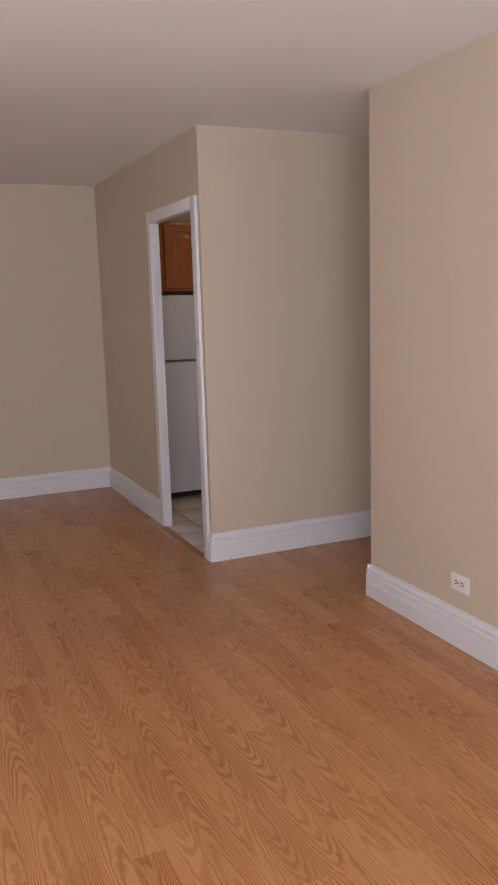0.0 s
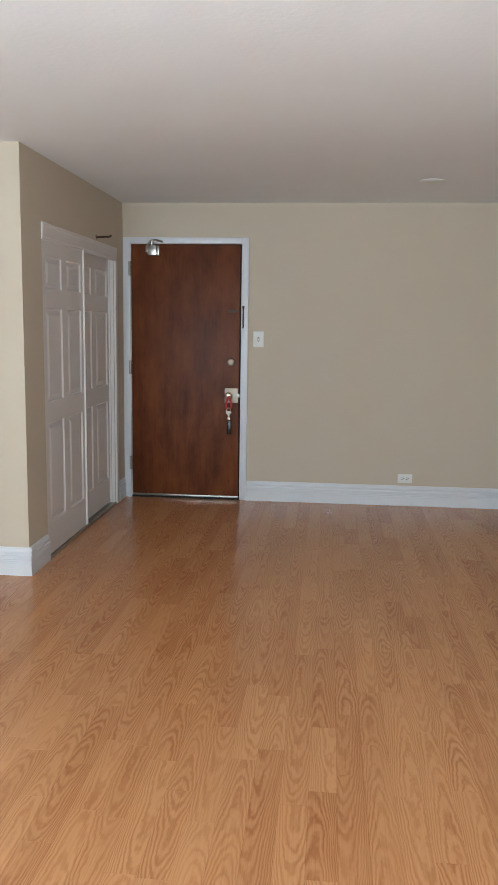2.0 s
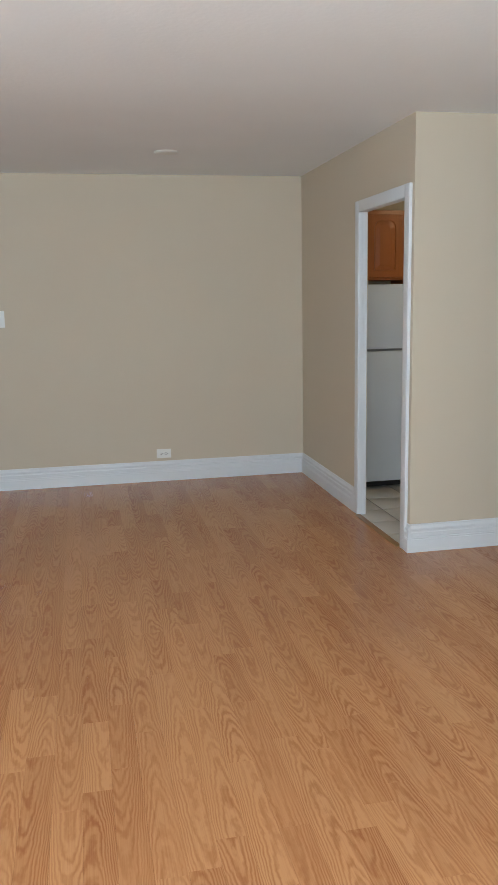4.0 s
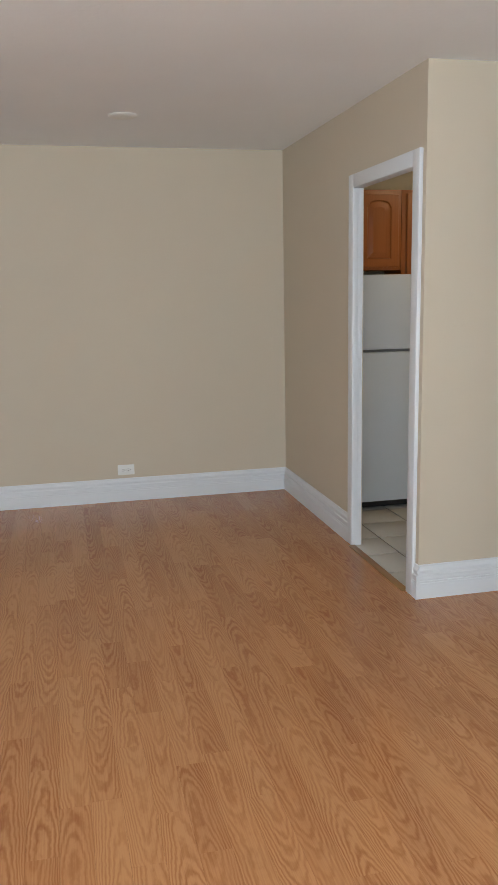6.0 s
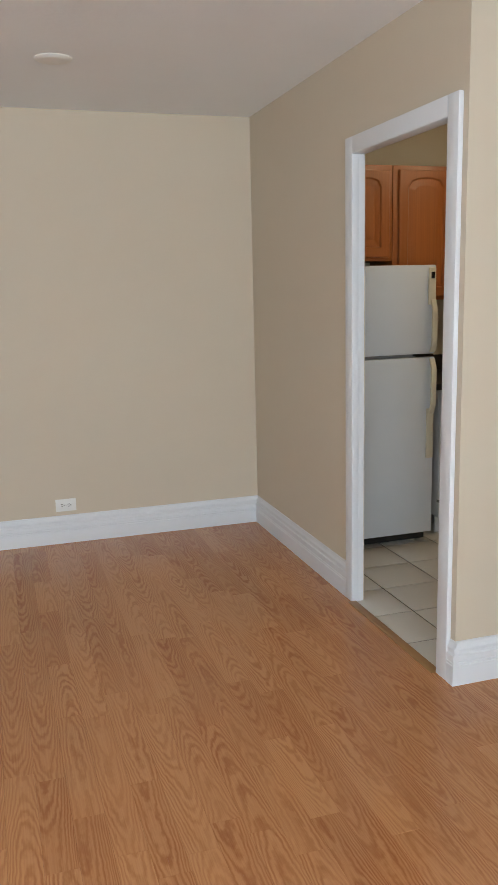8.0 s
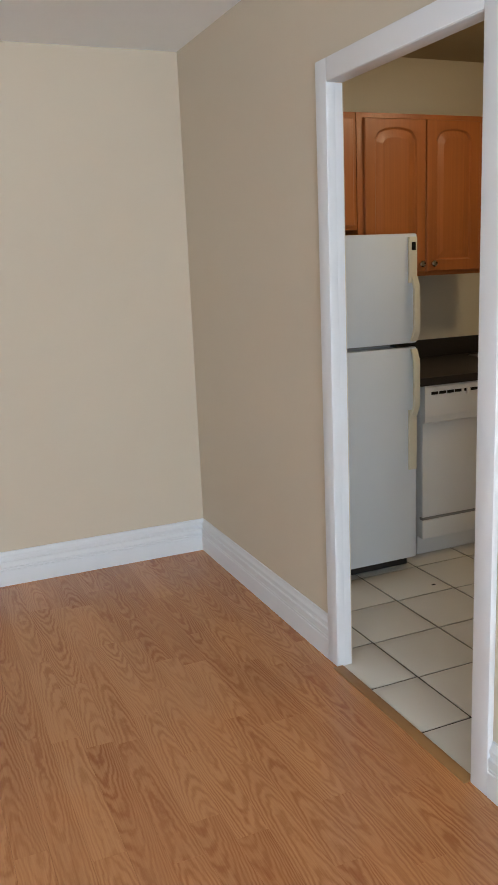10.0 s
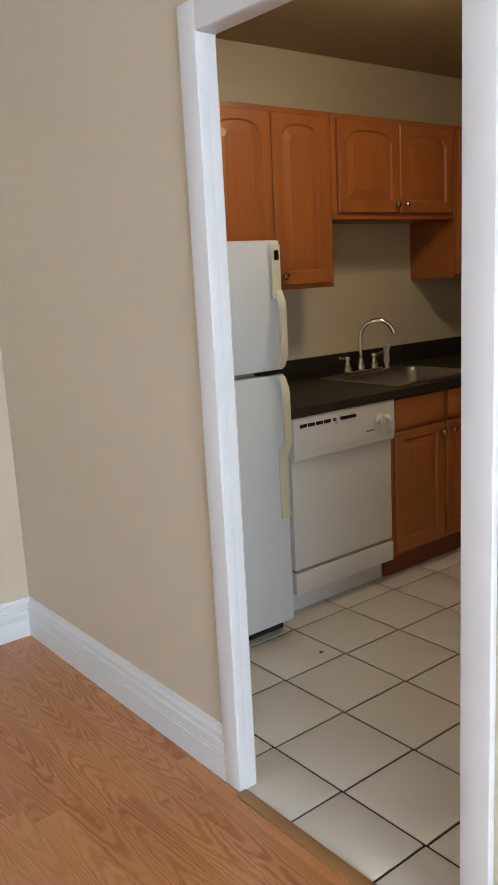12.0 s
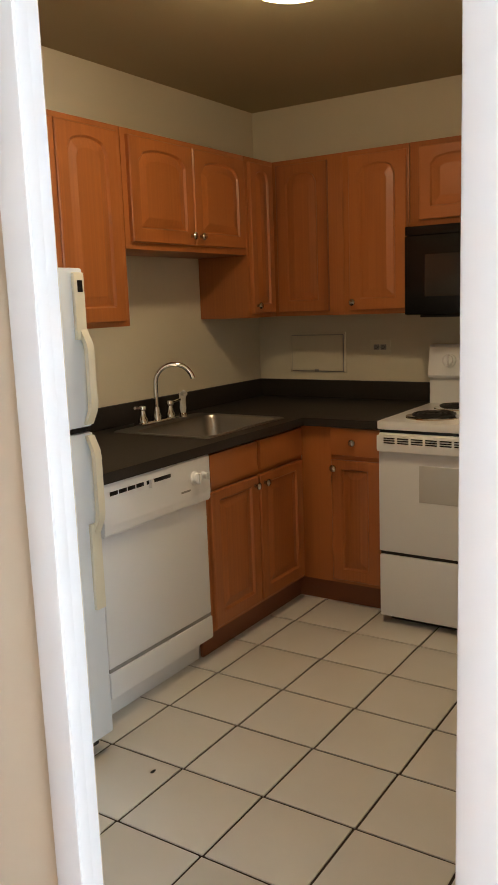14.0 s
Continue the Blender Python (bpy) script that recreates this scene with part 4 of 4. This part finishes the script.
def microwave():
    x0, x1, y1, y0, z0, z1 = 4.25, KE - 0.002, 5.672, 4.91, 1.345, 1.758
    e = root("microwave", (4.4, 5.3, z0), "black over-the-range microwave oven", "microwave")
    boxes("body", [((x0 + 0.02, y0, z0 + 0.012), (x1, y1, z1))], BLACK, e, 0.004)
    boxes("underside", [((x0 + 0.04, y0 + 0.02, z0), (x1 - 0.02, y1 - 0.06, z0 + 0.012))], DARK, e, 0.003)
    boxes("door", [((x0 - 0.005, y0 + 0.19, z0 + 0.015), (x0 + 0.02, y1 - 0.002, z1 - 0.045))], BLACK, e, 0.004)
    boxes("grille", [((x0, y0 + 0.002, z1 - 0.042), (x0 + 0.02, y1 - 0.002, z1 - 0.002))], BLACK, e, 0.003)
    boxes("control_pad", [((x0 - 0.004, y0 + 0.002, z0 + 0.015), (x0 + 0.02, y0 + 0.187, z1 - 0.045))], BLACK, e, 0.003)
    boxes("window", [((x0 - 0.008, y0 + 0.25, z0 + 0.095), (x0 - 0.004, y1 - 0.10, z1 - 0.13))], material("microwave_glass", (0.03, 0.028, 0.027), 0.08, bump=0), e, 0.001)


fridge()
dishwasher()
stove()
microwave()


def panel_cover():
    e = root("breaker_panel", (KE, 6.3, 1.06), "cream painted electrical panel cover over the counter", "panel cover")
    boxes("plate", [((KE - 0.008, 6.172, 1.045), (KE, 6.515, 1.266))], KPAINT, e, 0.002)
    boxes("gap", [((KE - 0.010, 6.181, 1.051), (KE - 0.008, 6.504, 1.254))], GREYP, e)
    boxes("lid", [((KE - 0.017, 6.185, 1.055), (KE - 0.009, 6.500, 1.250))], KPAINT, e, 0.003)
    boxes("catch", [((KE - 0.022, 6.33, 1.050), (KE - 0.017, 6.355, 1.066))], STEEL, e, 0.001)


panel_cover()


def crumb():
    bm = bmesh.new()
    turned(bm, [(0.006, 0), (0.008, 0.002), (0.004, 0.004)], Matrix.Translation((2.418, 5.774, 0)) @ Matrix.Diagonal((1.6, 0.7, 1, 1)), 7)
    tagged(finish("crumb", bm, DARK), "small dark crumb lying on the kitchen tiles", "crumb")


crumb()

# ---- floors ----
fl = structure(boxes("floor", [((WEST, SOUTH, -0.10), (XK + 0.0, YL, -0.008)), ((-2.65, YL, -0.10), (XK, 6.88, -0.008)), ((XK, SOUTH, -0.10), (2.3, YS, -0.008)), ((2.3, 3.415, -0.10), (5.0, YS, -0.008))], UNDER), "orange-brown oak laminate strip floor", "floor")
kf = structure(boxes("floor_kitchen", [((XK + 0.002, YS, -0.10), (KE, KN, -0.004))], GROUT), "square off-white tiles with dark grout", "floor")
boxes("threshold", [((XK - 0.038, OY0 + 0.001, 0.0), (XK + 0.001, OY1 - 0.001, 0.006))], STRIP, kf, 0.002)

PX, PY, TX, TY, SKEW = 0.3032, 0.2980, 2.177, 5.109, -0.0042


def tile_mesh(w, d):
    bm = bmesh.new()
    box(bm, (0, 0, -0.009), (w, d, 0.0), 0.0015)
    me = bpy.data.meshes.new("tile")
    bm.to_mesh(me)
    bm.free()
    me.materials.append(TILE)
    for q in me.polygons:
        q.use_smooth = True
    me.set_sharp_from_angle(angle=radians(35))
    return me


tiles = {}
g = 0.0085
for i in range(-3, 9):
    for j in range(-3, 7):
        x0, x1 = max(TX + PX * i + g / 2, XK + 0.004), min(TX + PX * (i + 1) - g / 2, KE)
        y0, y1 = max(TY + SKEW * i + PY * j + g / 2, YS + 0.09), min(TY + SKEW * i + PY * (j + 1) - g / 2, KN)
        if x1 - x0 < 0.01 or y1 - y0 < 0.01:
            continue
        key = (round(x1 - x0, 3), round(y1 - y0, 3))
        if key not in tiles:
            tiles[key] = tile_mesh(*key)
        t = new("tile", tiles[key])
        t.location = (x0, y0, 0.0)
        t.parent = kf

# laminate strips run towards the entry wall
GAP = 0.0003
LENS = (0.42, 0.58, 0.74)


def strip_verts(w, d):
    b = 0.0004
    return [(0, 0, -0.007), (w, 0, -0.007), (w, d, -0.007), (0, d, -0.007), (0, 0, -b), (w, 0, -b), (w, d, -b), (0, d, -b), (b, b, 0), (w - b, b, 0), (w - b, d - b, 0), (b, d - b, 0)]


STRIP_FACES = [(0, 1, 5, 4), (1, 2, 6, 5), (2, 3, 7, 6), (3, 0, 4, 7), (4, 5, 9, 8), (5, 6, 10, 9), (6, 7, 11, 10), (7, 4, 8, 11), (8, 9, 10, 11)]
strips = {}
rest_v, rest_f = [], []
count = 0
random.seed(4)

x = WEST
while x < 4.98:
    start_y = SOUTH if x < 2.24 else 3.42
    end_y = YF + 0.05 if x < XK - 0.02 else YS
    if x < XL - 0.1:
        end_y = YL
    y = start_y + random.uniform(-0.5, 0)
    while y < end_y:
        d = random.choice(LENS)
        a, b = max(y, start_y), min(y + d, end_y)
        cuts = [(a, b, SW)]
        if x < XK < x + SW and b > YS:
            cuts = [(a, YS, SW), (max(a, YS), b, XK - x)]
        for a, b, wide in cuts:
            if b - a < 0.01:
                continue
            if -0.75 < x < 1.3 and 1.75 < a < 5.2 and abs(b - a - d) < 1e-6 and count < 300 and wide == SW:
                count += 1
                if d not in strips:
                    me = bpy.data.meshes.new("plank")
                    me.from_pydata(strip_verts(SW - GAP, d - GAP), [], STRIP_FACES)
                    me.materials.append(OAK)
                    strips[d] = me
                ob = new("plank", strips[d])
                ob.location = (x, a, 0)
                ob.parent = fl
            else:
                n0 = len(rest_v)
                rest_v += [(vx + x, vy + a, vz) for vx, vy, vz in strip_verts(wide - GAP, b - a - GAP)]
                rest_f += [tuple(q + n0 for q in f) for f in STRIP_FACES]
        y += d
    x += SW
me = bpy.data.meshes.new("planks_far")
me.from_pydata(rest_v, [], rest_f)
me.materials.append(OAK)
far = new("planks_far", me)
far.parent = fl
tagged(far, kind="stuff")
